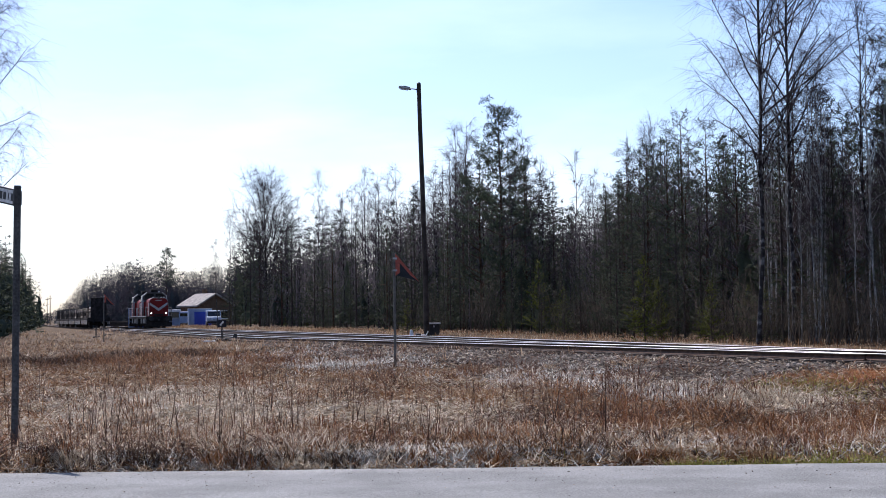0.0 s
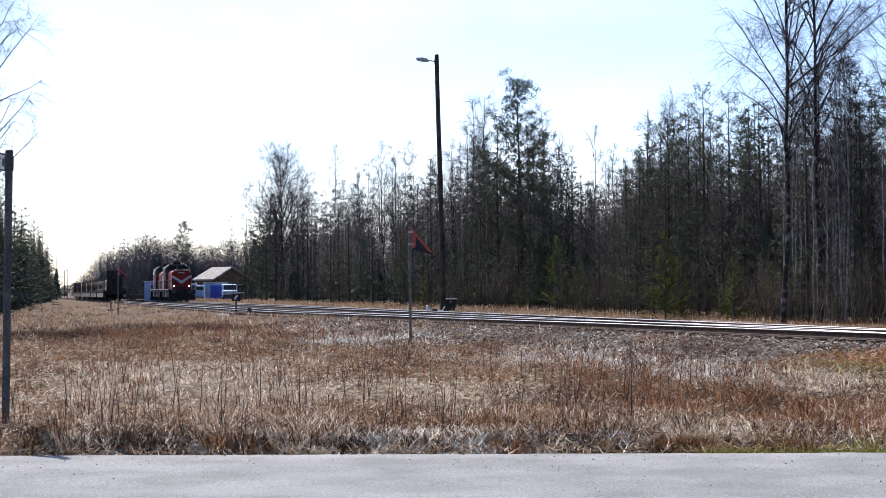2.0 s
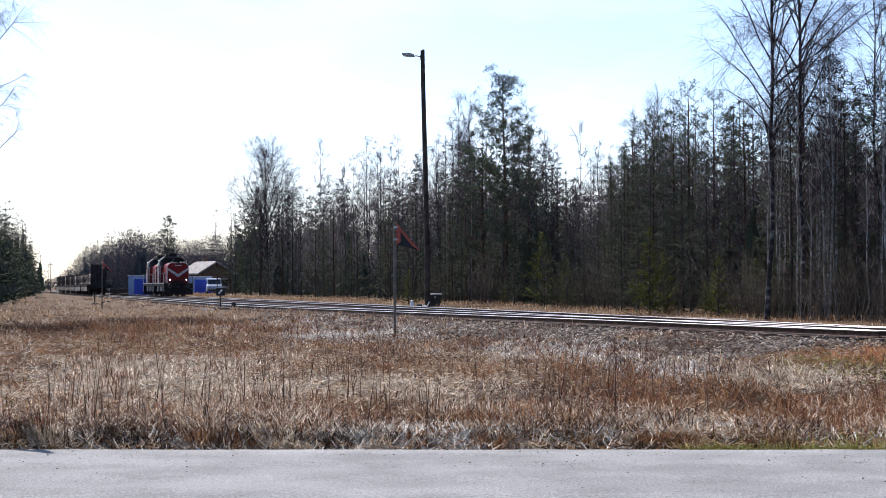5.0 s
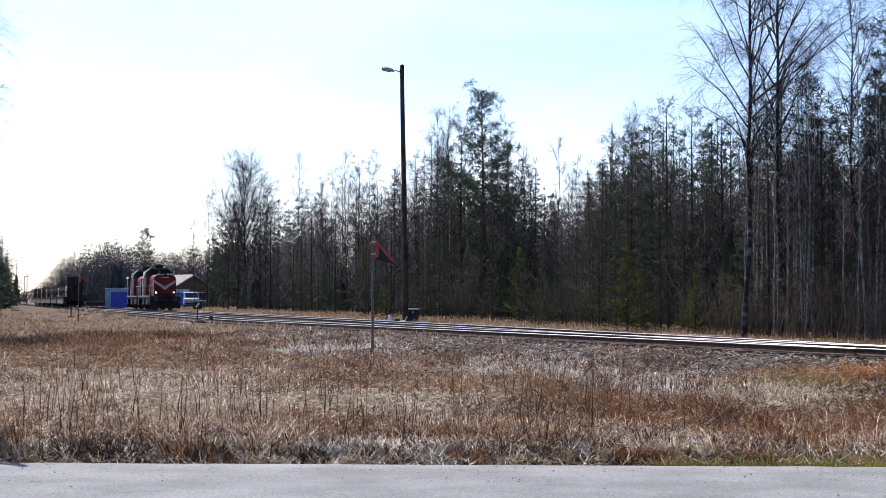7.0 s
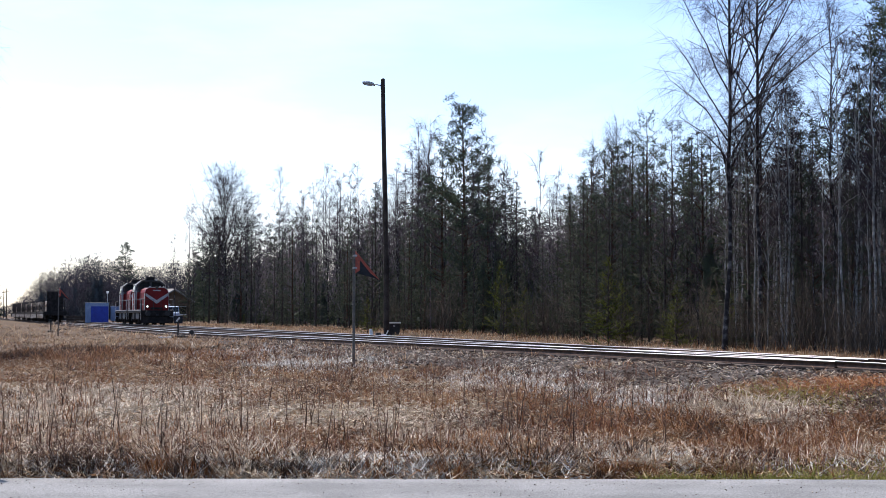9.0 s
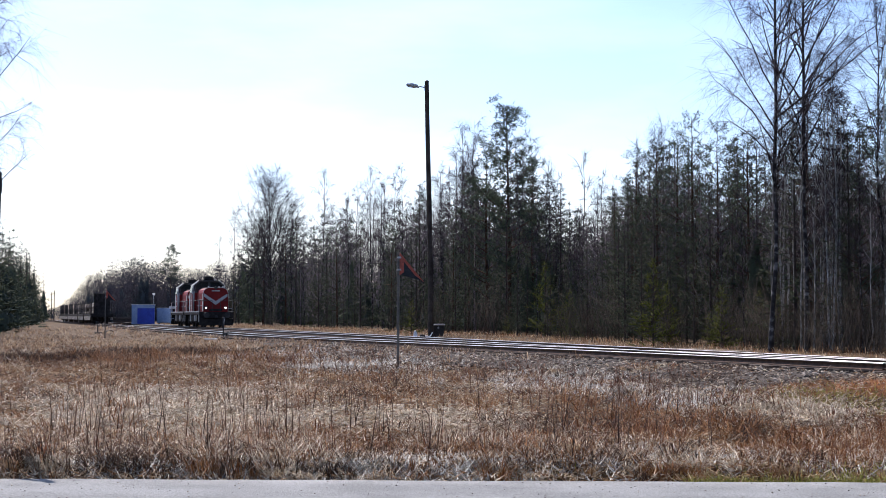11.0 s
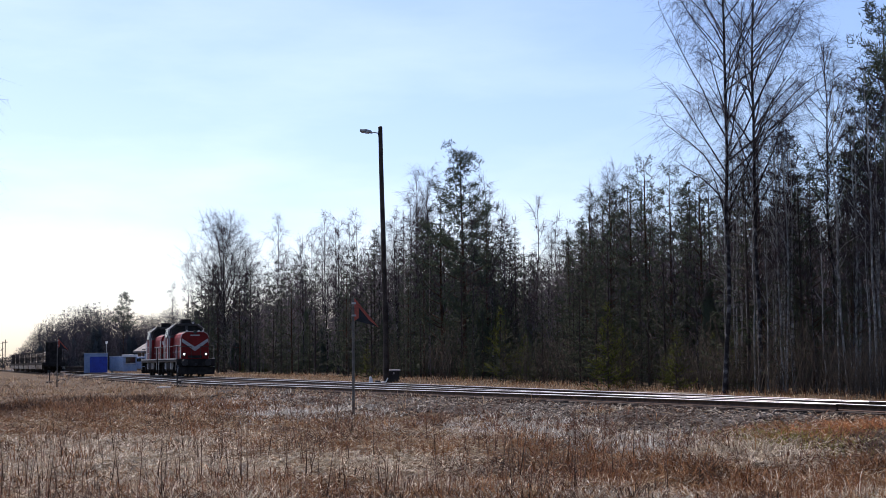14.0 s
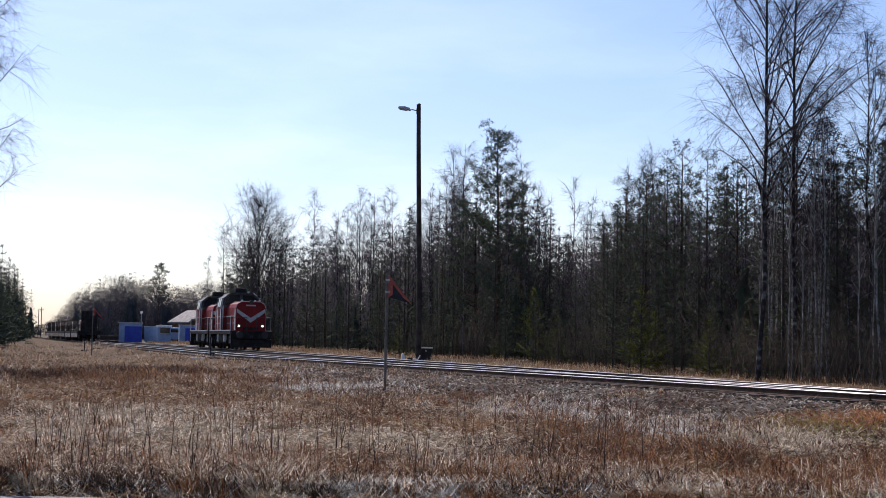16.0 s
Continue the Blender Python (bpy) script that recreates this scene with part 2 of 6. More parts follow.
def box(c, size, bevel=0.0, bm=None, turn=None):
    bm = bm or bmesh.new()
    m = Matrix.Translation(c) @ (turn or Matrix()) @ Matrix.Diagonal((*size, 1))
    g = bmesh.ops.create_cube(bm, size=1.0, matrix=m)
    if bevel:
        vs = set(g["verts"])
        es = [e for e in bm.edges if e.verts[0] in vs and e.verts[1] in vs]
        bmesh.ops.bevel(bm, geom=es, offset=bevel, segments=2, affect='EDGES', profile=0.5)
    return bm


def cyl(p0, p1, r0, r1=None, k=12, bm=None):
    bm = bm or bmesh.new()
    p0, p1 = Vector(p0), Vector(p1)
    d = p1 - p0
    m = Matrix.Translation((p0 + p1) / 2) @ d.to_track_quat('Z', 'Y').to_matrix().to_4x4()
    bmesh.ops.create_cone(bm, cap_ends=True, segments=k, radius1=r0, radius2=r0 if r1 is None else r1, depth=d.length, matrix=m)
    return bm


def prism(pts, axis, a, b, bm=None, bevel=0.0):
    """A solid with the outline pts in the plane across axis ('x' or 'y'), from a to b along it."""
    bm = bm or bmesh.new()
    def at(p, q):
        return (q, p[0], p[1]) if axis == 'x' else (p[0], q, p[1])
    lo = [bm.verts.new(at(p, a)) for p in pts]
    hi = [bm.verts.new(at(p, b)) for p in pts]
    n = len(pts)
    fs = [bm.faces.new(lo), bm.faces.new(hi[::-1])]
    for i in range(n):
        fs.append(bm.faces.new((lo[i], hi[i], hi[(i + 1) % n], lo[(i + 1) % n])))
    bmesh.ops.recalc_face_normals(bm, faces=fs)
    if bevel:
        es = list({e for f in fs for e in f.edges})
        bmesh.ops.bevel(bm, geom=es, offset=bevel, segments=2, affect='EDGES', profile=0.5)
    return bm


class Cloud:
    """Gathers many small tapered tubes and spikes into one mesh."""
    def __init__(self):
        self.V, self.F, self.n = [], [], 0

    def add(self, V, F):
        self.V.append(np.asarray(V, np.float32))
        self.F.append(np.asarray(F, np.int32) + self.n)
        self.n += len(V)

    def spikes(self, p0, p1, r):
        """Three-sided spikes from p0 to p1, r thick at the foot."""
        p0, p1 = np.asarray(p0, float), np.asarray(p1, float)
        N = len(p0)
        if N == 0:
            return
        d = p1 - p0
        d /= np.linalg.norm(d, axis=1)[:, None] + 1e-9
        a = np.where(np.abs(d[:, 2:3]) < 0.9, np.array([[0, 0, 1.0]]), np.array([[1.0, 0, 0]]))
        u = np.cross(d, a)
        u /= np.linalg.norm(u, axis=1)[:, None] + 1e-9
        v = np.cross(d, u)
        r = np.broadcast_to(np.asarray(r, float), (N,))[:, None]
        b = [p0 + r * (u * math.cos(q) + v * math.sin(q)) for q in (0, 2.094, 4.189)]
        V = np.stack(b + [p1], 1).reshape(-1, 3)
        F = (np.arange(N)[:, None, None] * 4 + np.array([[0, 1, 3], [1, 2, 3], [2, 0, 3]])[None]).reshape(-1, 3)
        self.add(V, F)

    def tube(self, P, R, k=5):
        P, R = np.asarray(P, float), np.asarray(R, float)
        D = np.gradient(P, axis=0)
        D /= np.linalg.norm(D, axis=1)[:, None] + 1e-9
        a = np.array([0.31, 0.95, 0.05])
        U = np.cross(D, a)
        U /= np.linalg.norm(U, axis=1)[:, None] + 1e-9
        W = np.cross(D, U)
        q = np.arange(k) * 2 * math.pi / k
        V = (P[:, None] + R[:, None, None] * (U[:, None] * np.cos(q)[None, :, None] + W[:, None] * np.sin(q)[None, :, None])).reshape(-1, 3)
        F = []
        for i in range(len(P) - 1):
            for j in range(k):
                A, B = i * k + j, i * k + (j + 1) % k
                F += [(A, B, B + k), (A, B + k, A + k)]
        self.add(V, F)

    def mesh(self, name):
        return mesh_of(name, np.concatenate(self.V), np.concatenate(self.F))

# ---- ground, road, railway ----
def build_ground():
    az = np.concatenate([np.arange(-180, -26, 6.0), np.arange(-26, 26, 0.36), np.arange(26, 180, 6.0)])
    rr = np.concatenate([[0.0, 0.5, 3.0, 6.0, 9.0], 11.0 * 1.0135 ** np.arange(0, 260), [450, 600, 900, 1500, 3000]])
    A, Rr = np.meshgrid(np.radians(az), rr, indexing="ij")
    X, Y = np.sin(A) * Rr, np.cos(A) * Rr
    Z = ground(X, Y)
    V = np.stack([X, Y, Z], -1).reshape(-1, 3)
    na, nr = A.shape
    i, j = np.meshgrid(np.arange(na), np.arange(nr - 1), indexing="ij")
    a, b = i * nr + j, ((i + 1) % na) * nr + j
    F = np.stack([a, a + 1, b + 1, b], -1).reshape(-1, 4)
    ob = link("ground", mesh_of("ground", V, F), M_FIELD, flat=False)
    tagged(ob, "brown dry meadow soil, darkened for the shade within the matted dead grass", "ground", kind="structure")
    # the road: its far edge is slightly ragged
    xs = np.concatenate([np.arange(-400, -12, 20.0), np.arange(-12, 12, 0.12), np.arange(12, 401, 20.0)])
    edge = 13.56 - 0.012 * xs * (np.abs(xs) < 40) + 0.025 * wave(xs, xs * 0, 3.0, 7) + 0.012 * wave(xs, xs * 0, 17.0, 8)
    rows = [(edge + 0.05, -0.05), (edge, 0.0), (edge - 0.6, 0.012), (edge - 3.4, 0.06), (edge - 6.6, 0.0), (edge - 6.7, -0.06)]
    V, F = [], []
    for y, z in rows:
        V += [(x, yy, z) for x, yy in zip(xs, y)]
    n = len(xs)
    for k in range(len(rows) - 1):
        for i in range(n - 1):
            F.append((k * n + i + 1, k * n + i, (k + 1) * n + i, (k + 1) * n + i + 1))
    tagged(link("road", mesh_of("road", V, F), M_ASPHALT, flat=False), "grey worn asphalt road with a crumbled edge", "road", kind="structure")
    # the ballast bed
    ss = np.concatenate([np.arange(-60, 10, 4.0), np.arange(10, 90, 0.4), np.arange(90, 420, 4.0)])
    ts = np.linspace(0, 1, 36)
    S, T = np.meshgrid(ss, ts, indexing="ij")
    lo = LMAIN - siding(S) - 5.4 + 4.0 * smooth(38, 80, S) + 0.7 * wave(S, S * 0, 0.35, 21) + 0.35 * wave(S, S * 0, 2.1, 22)
    hi = 21.2 + 0.3 * wave(S, S * 0, 0.6, 23)
    L = lo + (hi - lo) * T
    X, Y = S * UX + L * NX, S * UY + L * NY
    Z = ground(X, Y) + 0.03 * np.minimum(1, np.minimum(T, 1 - T) * 14) - 0.008
    V = np.stack([X, Y, Z], -1).reshape(-1, 3)
    na, nr = S.shape
    i, j = np.meshgrid(np.arange(na - 1), np.arange(nr - 1), indexing="ij")
    a, b = i * nr + j, (i + 1) * nr + j
    F = np.stack([a, a + 1, b + 1, b], -1).reshape(-1, 4)
    tagged(link("ballast_bed", mesh_of("ballast_bed", V, F), M_BALLAST, flat=False), "grey crushed-stone ballast bed of the railway", "ballast", kind="structure")


RAIL_PROFILE = [(-0.062, 0.0), (0.062, 0.0), (0.062, 0.012), (0.012, 0.03), (0.010, 0.095), (0.035, 0.105), (0.035, 0.136), (0.030, 0.140), (-0.030, 0.140), (-0.035, 0.136), (-0.035, 0.105), (-0.010, 0.095), (-0.012, 0.03), (-0.062, 0.012)]


def sweep(path, prof):
    """A bar with the cross-section prof along path, a list of (s, l, z)."""
    P = np.array(path, float)
    d = np.gradient(P[:, :2], axis=0)
    d /= np.linalg.norm(d, axis=1)[:, None]
    V, k = [], len(prof)
    for (s, l, z), (ds, dl) in zip(P, d):
        for w, h in prof:
            q = tp(s - dl * w, l + ds * w, z + h)
            V.append(tuple(q))
    F = []
    for i in range(len(P) - 1):
        for j in range(k):
            a, b = i * k + j, i * k + (j + 1) % k
            F.append((a, b, b + k, a + k))
    return mesh_of("bar", V, F)


def rail(track, path):
    z = RAILZ - 0.14
    link("rail", sweep([(s, l, z) for s, l in path], RAIL_PROFILE), M_RAIL, track)
    link("running_surface", sweep([(s, l, z + 0.127) for s, l in path], [(-0.036, 0), (0.036, 0), (0.036, 0.010), (0.03, 0.017), (-0.03, 0.017), (-0.036, 0.010)]), M_RAILTOP, track, "polished rail head")


def build_tracks():
    main = empty("railway_track", Matrix(), label="straight main line with rusty rails and polished heads on wooden sleepers", category="railway track", kind="structure")
    side = empty("railway_track", Matrix(), label="siding curving off at a turnout beside the main line", category="railway track", kind="structure")
    h = GAUGE / 2 + 0.035
    for sg in (-1, 1):
        rail(main, [(-60, LMAIN + sg * h), (0, LMAIN + sg * h), (60, LMAIN + sg * h), (420, LMAIN + sg * h)])
        pts = [(s, LMAIN - float(siding(s)) + sg * h) for s in np.concatenate([np.arange(26.0 if sg < 0 else 27.0, 76, 2.0), np.arange(80, 421, 5.0)])]
        rail(side, pts)
    # check rails at the crossing
    for a, b, l in ((34.0, 40.0, LMAIN + h - 0.085), (36.0, 42.0, None)):
        path = [(s, l if l else LMAIN - float(siding(s)) - h + 0.085) for s in (a, (a + b) / 2, b)]
        link("check_rail", sweep([(s, q, RAILZ - 0.14) for s, q in path], RAIL_PROFILE), M_RAIL, main)
        link("running_surface", sweep([(s, q, RAILZ - 0.001) for s, q in path], [(-0.027, 0), (0.027, 0), (0.025, 0.004), (-0.025, 0.004)]), M_RAILTOP, main)
    # wooden sleepers
    bm = box((0, 0, 0), (1, 0.25, 0.16), 0.012)
    me = bpy.data.meshes.new("sleeper")
    bm.to_mesh(me)
    bm.free()
    me.materials.append(M_SLEEPER)
    rnd = random.Random(5)

    def sleeper(track, s, l0, l1):
        ob = link("sleeper", me, None, track)
        jig = rnd.uniform(-0.03, 0.03)
        ob.matrix_basis = tpose(s + jig, (l0 + l1) / 2 + rnd.uniform(-0.04, 0.04), RAILZ - 0.14 - 0.078, rnd.uniform(-0.8, 0.8)) @ Matrix.Diagonal((l1 - l0, 1, 1, 1))
    for i in range(225):
        s = 14 + i * 0.61
        d = float(siding(s))
        sleeper(main, s, LMAIN - 1.3 - (d if d < 3.0 else 0.0), LMAIN + 1.3)
        if d >= 3.0 and s < 150:
            sleeper(side, s, LMAIN - d - 1.3, LMAIN - d + 1.3)
    C = Cloud()
    bx = np.array([(x, y, z) for x in (-.5, .5) for y in (-.12, .12) for z in (-.08, .08)])
    bf = np.array([(0, 1, 3), (0, 3, 2), (4, 6, 7), (4, 7, 5), (0, 4, 5), (0, 5, 1), (2, 3, 7), (2, 7, 6), (0, 2, 6), (0, 6, 4), (1, 5, 7), (1, 7, 3)])
    for s in np.arange(-50, 420, 0.61):
        for d in ([0] if s < 151.5 else [0, float(siding(s))]):
            if 13.7 < s < 151.2:
                continue
            m = np.array(tpose(s, LMAIN - d, RAILZ - 0.218) @ Matrix.Diagonal((2.6, 1, 1, 1)))
            C.add(bx @ m[:3, :3].T + m[:3, 3], bf)
    tagged(link("far_sleepers", C.mesh("far_sleepers"), M_SLEEPER), "dark wooden sleepers further along the line", "sleepers", kind="stuff")


build_ground()
build_tracks()


# ---- trees ----
def limb(rg, p, d, length, bend, n=5):
    """A gently bending line of points."""
    P = [np.array(p, float)]
    d = np.array(d, float)
    for i in range(n):
        d = d + rg.normal(0, 0.10, 3) + np.array([0, 0, bend / n])
        d /= np.linalg.norm(d)
        P.append(P[-1] + d * length / n)
    return np.array(P)


def along(P, t):
    i = np.clip((t * (len(P) - 1)).astype(int), 0, len(P) - 2)
    f = t * (len(P) - 1) - i
    return P[i] * (1 - f)[:, None] + P[i + 1] * f[:, None], P[i + 1] - P[i]


def unit(v):
    return v / (np.linalg.norm(v, axis=-1, keepdims=True) + 1e-9)


def birch_meshes(seed, h=15.0, start=0.3, spread=0.24, limbs=34, twigs=26, stout=1.0, droop=0.5, fat=1.0, rise=0.0, arm=1.0, arch=0.25, side=7):
    rg = np.random.RandomState(seed)
    T, C = Cloud(), Cloud()
    n = 12
    P = np.zeros((n, 3))
    P[:, 2] = np.linspace(-0.15, h, n)
    P[1:, :2] = np.cumsum(rg.normal(0, 0.013 * h / 2, (n - 1, 2)), 0) * 0.6
    R = 0.0088 * h * stout * (1 - np.linspace(0, 1, n)) ** 0.8 + 0.008
    R[0] *= 1.3
    T.tube(P, R, 7)
    for i in range(limbs):
        f = start + (0.97 - start) * (i + rg.rand()) / limbs
        p, _ = along(P, np.array([f]))
        a = rg.uniform(0, 6.28)
        up = rg.uniform(0.45, 1.1) + 0.5 * f + rise
        L = h * spread * (1.15 - f) ** 0.7 * rg.uniform(0.6, 1.2) * (0.6 + 0.4 * smooth(start, start + 0.15, f))
        d = unit(np.array([math.cos(a), math.sin(a), up]))
        Q = limb(rg, p[0], d, L, arch)
        r0 = (min(0.0045 * h * stout * (1.05 - f), 0.05) + 0.006) * arm
        T.tube(Q, np.linspace(r0, 0.008, len(Q)), 4)
        # second order
        m = max(4, int(side * L / 2.2))
        for k in range(m):
            g = rg.uniform(0.25, 1.0)
            q, dq = along(Q, np.array([g]))
            d2 = unit(unit(dq[0]) * 0.8 + rg.normal(0, 0.55, 3) + np.array([0, 0, 0.1]))
            L2 = L * rg.uniform(0.22, 0.45) * (1.2 - 0.5 * g)
            Q2 = limb(rg, q[0], d2, L2, -0.1, 3)
            C.tube(Q2, np.linspace(0.011, 0.004, len(Q2)) * fat, 3)
            t = rg.uniform(0.1, 1.0, twigs)
            b, db = along(Q2, t)
            dd = unit(unit(db) * 0.7 + rg.normal(0, 0.5, (twigs, 3)) + np.array([0, 0, -droop * 0.6]))
            ln = rg.uniform(0.4, 1.15, twigs)[:, None] * (h / 14)
            mid = b + dd * ln * 0.5
            C.spikes(b, mid + (dd + np.array([0, 0, -droop * 0.5])) * ln * 0.5, rg.uniform(0.0042, 0.0075, twigs) * fat)
    return T.mesh("trunk"), C.mesh("crown")


def pine_meshes(seed, h=13.0, start=0.4, spread=0.2, limbs=40, clumps=9, young=False, droop=0.0, dense=11):
    rg = np.random.RandomState(seed)
    T, C = Cloud(), Cloud()
    n = 10
    P = np.zeros((n, 3))
    P[:, 2] = np.linspace(-0.1, h, n)
    P[1:, :2] = np.cumsum(rg.normal(0, 0.02 * h / 10, (n - 1, 2)), 0)
    T.tube(P, 0.0105 * h * (1 - np.linspace(0, 1, n)) ** 0.9 + 0.01, 7)
    for i in range(limbs):
        f = start + (0.99 - start) * ((i + rg.rand()) / limbs)
        p, _ = along(P, np.array([f]))
        a = rg.uniform(0, 6.28)
        rel = (f - start) / (1 - start)
        L = h * spread * ((1 - rel) ** 0.55 * 0.9 + 0.12) * rg.uniform(0.55, 1.2) * (0.55 + 0.45 * smooth(0, 0.3, rel))
        d = unit(np.array([math.cos(a), math.sin(a), rg.uniform(0.0, 0.5) + 0.5 * rel - droop]))
        Q = limb(rg, p[0], d, L, 0.35)
        T.tube(Q, np.linspace(0.004 * h * (1.1 - f) + 0.008, 0.006, len(Q)), 3)
        m = max(3, int(clumps * L / (h * spread)))
        t = rg.uniform(0.35, 1.0, m)
        c, _ = along(Q, t)
        c = c + rg.normal(0, 0.10 * L + 0.04, (m, 3)) * np.array([1, 1, 0.6])
        for q in c:
            e = unit(rg.normal(0, 1, (dense, 3)) + np.array([0, 0, 0.45]))
            ln = rg.uniform(0.13, 0.30, dense)[:, None] * (0.7 + h / 40)
            o = q + rg.normal(0, 0.13, (dense, 3)) * np.array([1, 1, 0.7])
            C.spikes(o, o + e * ln, rg.uniform(0.014, 0.027, dense))
    return T.mesh("trunk"), C.mesh("crown")


def spruce_meshes(seed, h=10.0, base=0.06, width=0.2, tiers=20, blades=9, young=False, lite=0.0):
    rg = np.random.RandomState(seed)
    T, C = Cloud(), Cloud()
    P = np.stack([np.zeros(8), np.zeros(8), np.linspace(-0.1, h, 8)], 1)
    T.tube(P, 0.009 * h * (1 - np.linspace(0, 1, 8)) + 0.008, 6)
    for i in range(tiers):
        f = base + (0.985 - base) * i / (tiers - 1)
        for k in range(6 if f > 0.5 else 8):
            a = rg.uniform(0, 6.28)
            L = h * width * (1.02 - f) ** 0.85 * rg.uniform(0.6, 1.15)
            d = unit(np.array([math.cos(a), math.sin(a), rg.uniform(-0.35, 0.25) + 0.5 * f]))
            Q = limb(rg, (0, 0, h * f + rg.normal(0, 0.1)), d, L, 0.3, 3)
            T.spikes(Q[:1], Q[-1:], 0.016)
            m = max(3, int(blades * (0.4 + L / (h * width))))
            t = rg.uniform(0.12, 1.0, m)
            o, dq = along(Q, t)
            e = unit(unit(dq) * 0.8 + rg.normal(0, 0.6, (m, 3)) + np.array([0, 0, 0.25 if young else -0.25]))
            ln = rg.uniform(0.16, 0.40, m)[:, None] * (0.6 + h / 20) * (1.5 - 0.8 * f if lite else 1.0)
            C.spikes(o, o + e * ln, rg.uniform(0.012, 0.026, m) * (0.6 + h / 22) * (lite * (1.45 - 1.05 * f) if lite else 1.25 - 0.5 * f))
    if lite:
        # the dark, ragged inside of a crown far off
        z = np.linspace(base + 0.02, 0.62, 9)
        C.tube(np.stack([rg.normal(0, 0.15, 9), rg.normal(0, 0.15, 9), z * h], 1), h * width * 0.6 * (0.70 - z) * rg.uniform(0.6, 1.3, 9), 7)
    return T.mesh("trunk"), C.mesh("crown")


def thicket_mesh(seed, h=3.0, stems=26, twigs=14):
    rg = np.random.RandomState(seed)
    C = Cloud()
    for i in range(stems):
        p = np.array([rg.normal(0, 0.55), rg.normal(0, 0.55), -0.05])
        Q = limb(rg, p, unit(np.array([rg.normal(0, 0.25), rg.normal(0, 0.25), 1])), h * rg.uniform(0.5, 1.1), 0.2)
        C.tube(Q, np.linspace(0.013, 0.004, len(Q)), 3)
        b, db = along(Q, rg.uniform(0.25, 1, twigs))
        dd = unit(unit(db) + rg.normal(0, 0.5, (twigs, 3)))
        C.spikes(b, b + dd * rg.uniform(0.2, 0.7, twigs)[:, None], rg.uniform(0.004, 0.007, twigs))
    return C.mesh("stems")


def thing_tree(kind, meshes, mats, x, y, size, turn, label, group="", lean=0.0):
    t, c = meshes
    root = empty(kind, pose(x, y, float(ground(x, y)) - 0.02, lean, 0, turn) @ Matrix.Diagonal((size, size, size, 1)), label=label, category="tree", group=group)
    bark = link("trunk", t, None, root)
    if not t.materials:
        t.materials.append(mats[0])
    bark.material_slots[0].link = 'OBJECT'
    bark.material_slots[0].material = mats[0]
    link("crown", c, mats[1], root)
    return root


BIRCH = [birch_meshes(*row) for row in (
    (11, 15, 0.29, 0.34, 46, 11, 0.50, 0.8, 0.6, 0.35, 1.2, -0.2, 8), (12, 15, 0.33, 0.27, 30, 11, 0.5, 0.6, 0.72, 0.25, 1.2),
    (13, 15, 0.36, 0.22, 24, 9, 0.5, 0.35, 0.95, 0.35, 1.0), (14, 15, 0.34, 0.20, 22, 9, 0.48, 0.3, 0.95, 0.35, 1.0),
    (15, 15, 0.32, 0.30, 44, 11, 0.50, 0.75, 0.6, 0.4, 1.2, -0.2, 8), (16, 15, 0.22, 0.60, 56, 13, 0.9, 0.15, 1.05, 0.75, 1.0))]
SLIM = [birch_meshes(s, 11, 0.40, 0.17, 16, 6, 0.42, 0.25, 1.2, 0.4) for s in (21, 22, 23)]
PINE = [pine_meshes(s, 13, st, sp, lb, cl, False, 0.0, dn) for s, st, sp, lb, cl, dn in ((31, 0.20, 0.27, 44, 9, 11), (32, 0.48, 0.24, 40, 11, 24), (33, 0.16, 0.26, 44, 9, 11), (36, 0.24, 0.28, 54, 12, 26))]
SPRUCE = [spruce_meshes(s, 10, b, w, 19, 10) for s, b, w in ((41, 0.03, 0.25), (42, 0.08, 0.20), (43, 0.03, 0.28))]
YOUNG = [spruce_meshes(s, 3.2, 0.03, 0.34, 13, 10, True) for s in (51, 52)]
THICK = [thicket_mesh(s, 3.0, 28, 12) for s in (61, 62, 63)]
L_BIRCH = "tall bare birch, flaking bark coloured dark as backlit with pale flecks, fine purple-brown twigs"
L_SLIM = "slender leafless young birch at the forest edge"
L_PINE = "Scots pine with dark green needle clumps on a bare trunk"
L_SPRUCE = "dense dark green spruce at the forest edge"
L_GREEN = "young spruce in the first row of the forest, sunlit green put into its needle colour"
L_YOUNG = "small sunlit yellow-green spruce sapling beside the railway"
L_THICK = "grey-brown leafless thicket of thin stems"


def polar(az, r):
    return math.sin(radians(az)) * r, math.cos(radians(az)) * r


def l_of(x, y):
    return x * NX + y * NY


